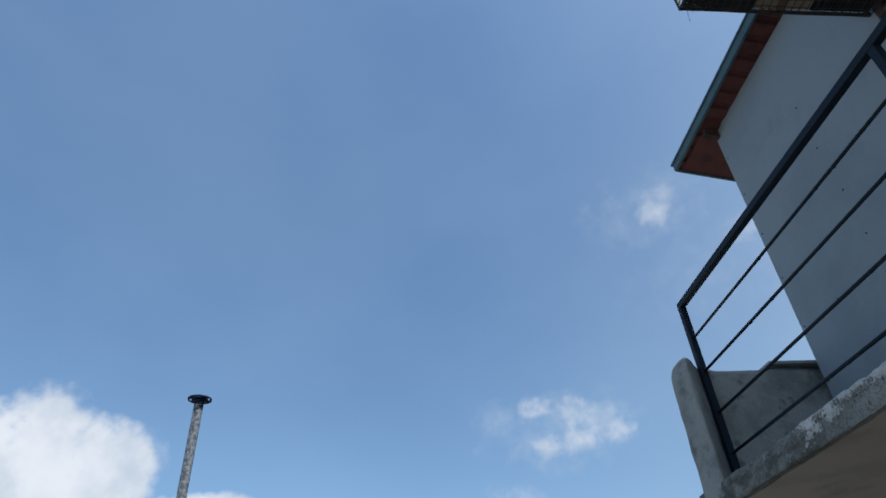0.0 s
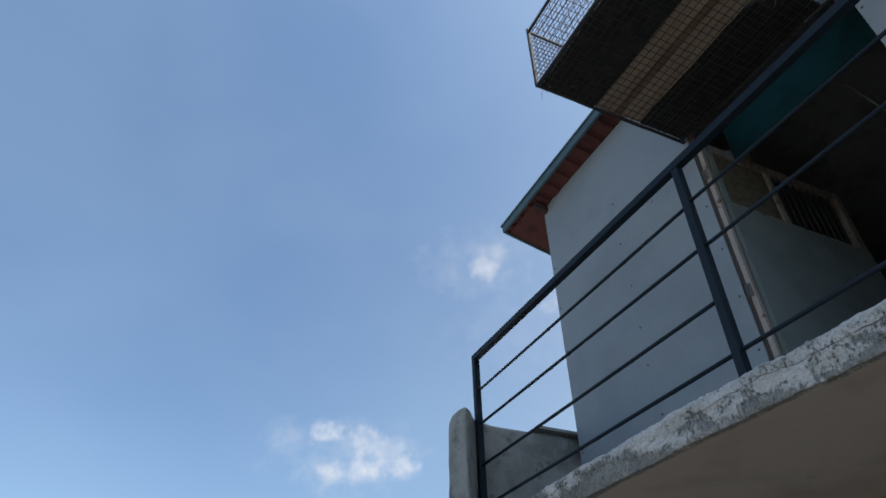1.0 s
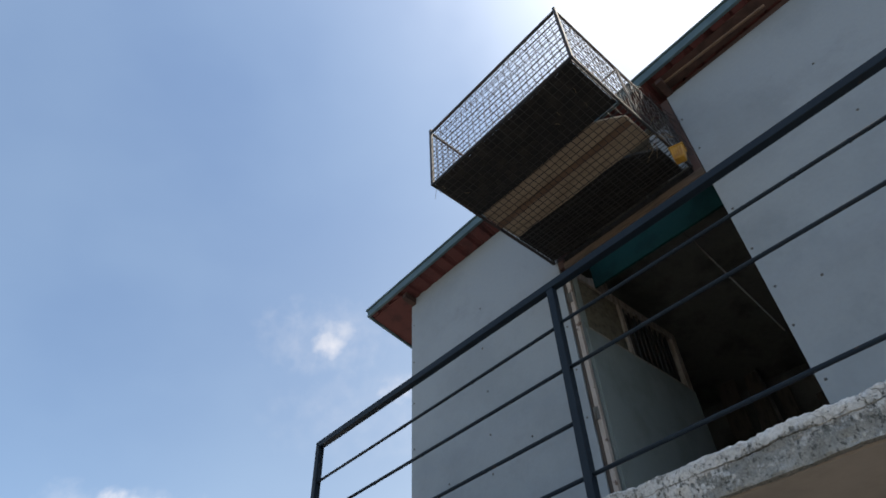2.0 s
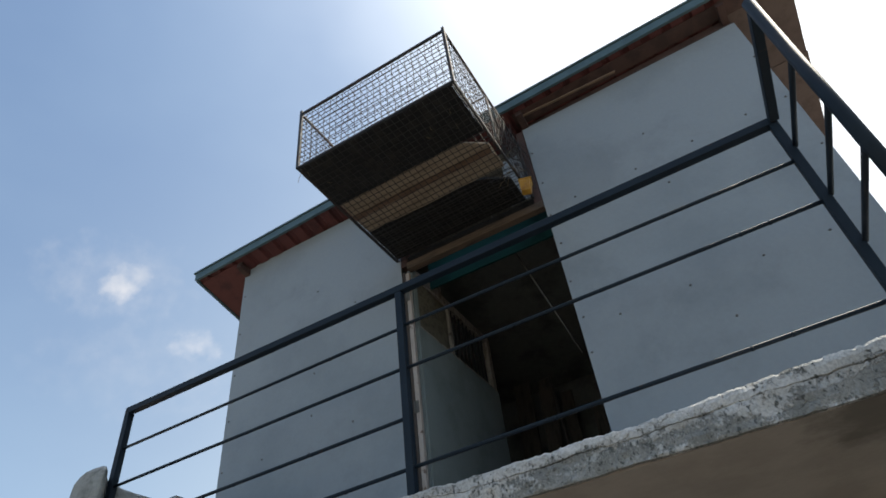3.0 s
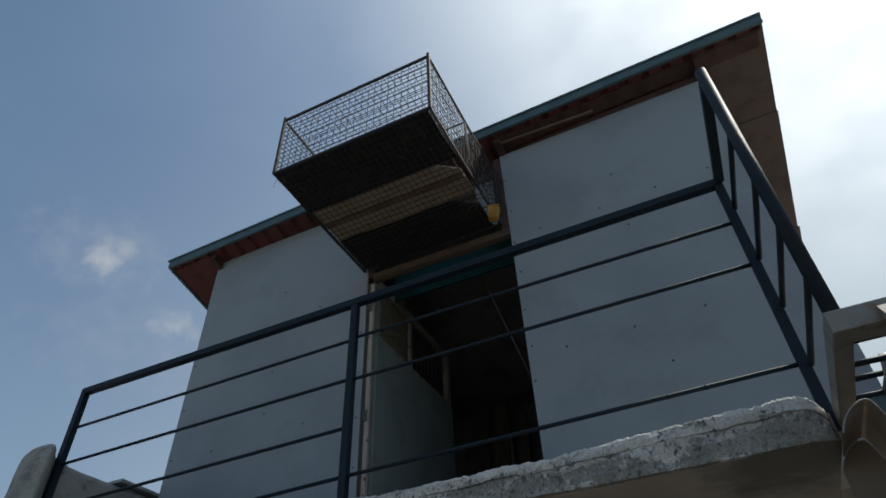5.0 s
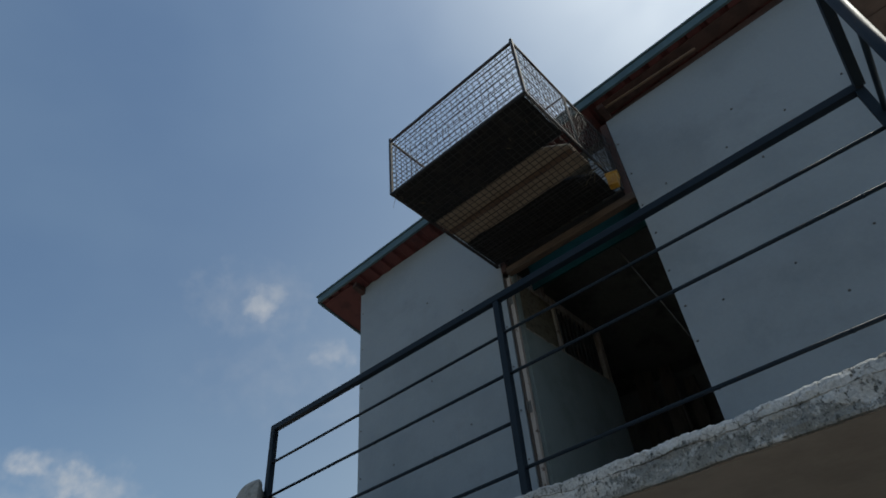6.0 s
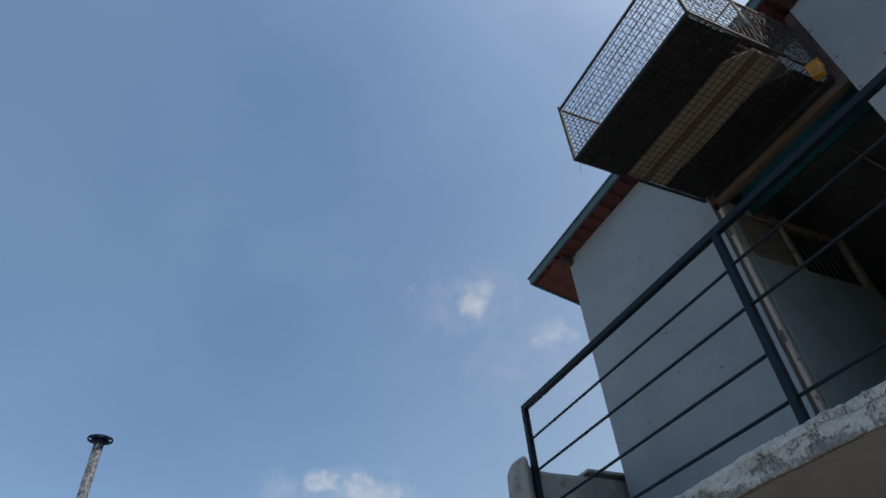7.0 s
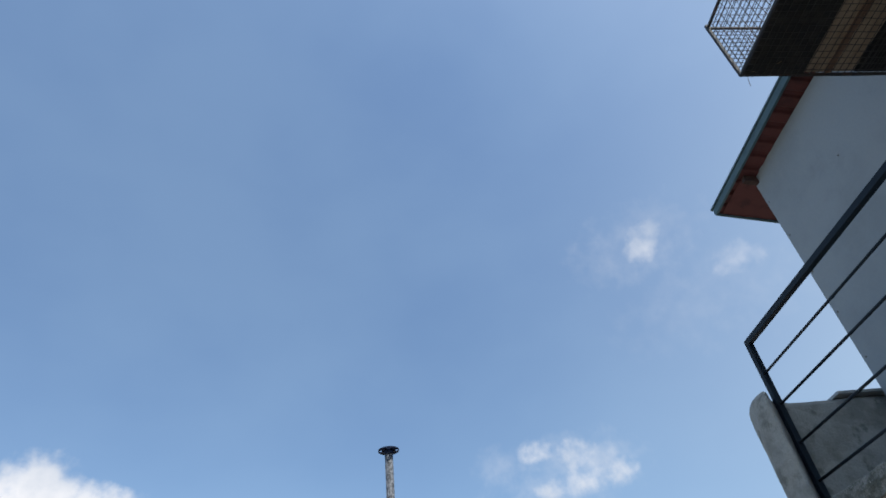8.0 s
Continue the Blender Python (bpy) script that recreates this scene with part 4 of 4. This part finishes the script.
bmesh.ops.triangulate(bm, faces=bm.faces[:])
part("back_plate", bm, ARCH, sheet, "brown plate closing the arch")

# ---- canopy beyond the stair ----
canopy = thing("canopy", "grey steel canopy edge with a folded tarp on it", "canopy")
bm = bmesh.new()
beam(bm, (2.17, 0.02, 2.80), (3.6, 0.02, 2.80), 0.04, 0.085)
part("edge_beam", bm, GREYSTEEL, canopy)
bm = bmesh.new()
box(bm, 2.18, 3.6, 0.04, 1.2, 2.74, 2.77)
part("roof_sheet", bm, ANGLE, canopy, "dark sheet")
bm = bmesh.new()
sub = bmesh.new()
box(sub, 2.42, 3.3, 0.05, 0.5, 2.845, 2.90)
bmesh.ops.subdivide_edges(sub, edges=sub.edges[:], cuts=9, use_grid_fill=True)
for v in sub.verts:
    if v.co.z > 2.85:
        v.co.z += 0.06 * noise.noise(v.co * 5) + 0.05 * noise.noise(v.co * 12) + 0.16 * min(1, (v.co.x - 2.42))
    v.co.x += 0.03 * noise.noise(v.co * 7)
merge(bm, sub)
tagged(finish("folded_tarp", bm, TARP), "crumpled grey-green tarp lying on the canopy", "tarp")


bm = bmesh.new()
for (xa, za), (xb, zb) in zip(prof[:-1], prof[1:]):
    tube(bm, (xa, -0.302, za), (xb, -0.302, zb), 0.0028, 6)
part("rim", bm, GREYSTEEL, sheet, "pale folded rim")

# ---- bent box pipe of an awning frame ----
# near-white colour imitates the sun glare that washes out the backlit frame
GLAREWHITE = surface("glare_white", (0.78, 0.78, 0.77), 0.5, second=(0.72, 0.72, 0.70), scale=5, grain=60, deep=0.06)
awning = thing("awning_frame", "bent box-section awning frame on a post, whitened for glare", "awning frame")
bend = [(2.61, -1.30, 3.60), (2.634, -0.355, 3.60), (2.648, 0.066, 3.60), (2.816, 0.387, 3.60), (3.3, 1.1, 3.60)]
for p, w in zip(bend, bend[1:]):
    bm = bmesh.new()
    beam(bm, p, w, 0.06, 0.06)
    part("pipe", bm, GLAREWHITE, awning)
bm = bmesh.new()
rounded(bm, 2.58, 2.64, -1.36, -1.30, 0.0, 3.63, 0.004)
part("post", bm, GLAREWHITE, awning)

# ---- lamp holder with a bulb under the slab ----
LAMPGREY = surface("aged_plastic", (0.36, 0.37, 0.31), 0.55, second=(0.30, 0.31, 0.26), scale=12, grain=60, deep=0.1)
OPAL = surface("opal_plastic", (0.46, 0.44, 0.50), 0.35, second=(0.42, 0.40, 0.46), scale=10, grain=40, deep=0.04, bump=0.02)


def turned(bm, p, q, profile, seg=20):
    """A body of revolution along p to q: (share of the way, radius) pairs."""
    p, q = Vector(p), Vector(q)
    m = (q - p).to_track_quat("Z", "Y").to_matrix()
    rings = []
    for f, rad in profile:
        rings.append([bm.verts.new(p + (q - p) * f + m @ Vector((rad * math.cos(2 * math.pi * i / seg), rad * math.sin(2 * math.pi * i / seg), 0))) for i in range(seg)])
    for a, b in zip(rings, rings[1:]):
        for i in range(seg):
            bm.faces.new((a[i], a[(i + 1) % seg], b[(i + 1) % seg], b[i])).smooth = True
    bm.faces.new(rings[0][::-1])
    bm.faces.new(rings[-1])


lamp = thing("ceiling_lamp", "unlit opal bulb in an aged round holder under the slab", "lamp")
bm = bmesh.new()
turned(bm, (0.285, 0.375, KBOT + 0.003), (0.285, 0.375, KBOT - 0.024), ((0, 0.078), (0.35, 0.080), (0.75, 0.072), (1, 0.05)), 28)
holder = part("holder", bm, LAMPGREY, lamp)
bm = bmesh.new()
turned(bm, (0.285, 0.375, KBOT - 0.022), (0.262, 0.352, KBOT - 0.048), ((0, 0.022), (0.5, 0.024), (1, 0.018)), 18)
part("socket", bm, LAMPGREY, holder, "pale socket")
bm = bmesh.new()
turned(bm, (0.264, 0.354, KBOT - 0.046), (0.186, 0.285, KBOT - 0.066), ((0, 0.014), (0.15, 0.019), (0.4, 0.028), (0.62, 0.032), (0.8, 0.028), (0.93, 0.017), (1, 0.004)), 20)
part("bulb", bm, OPAL, lamp, "opal white bulb")
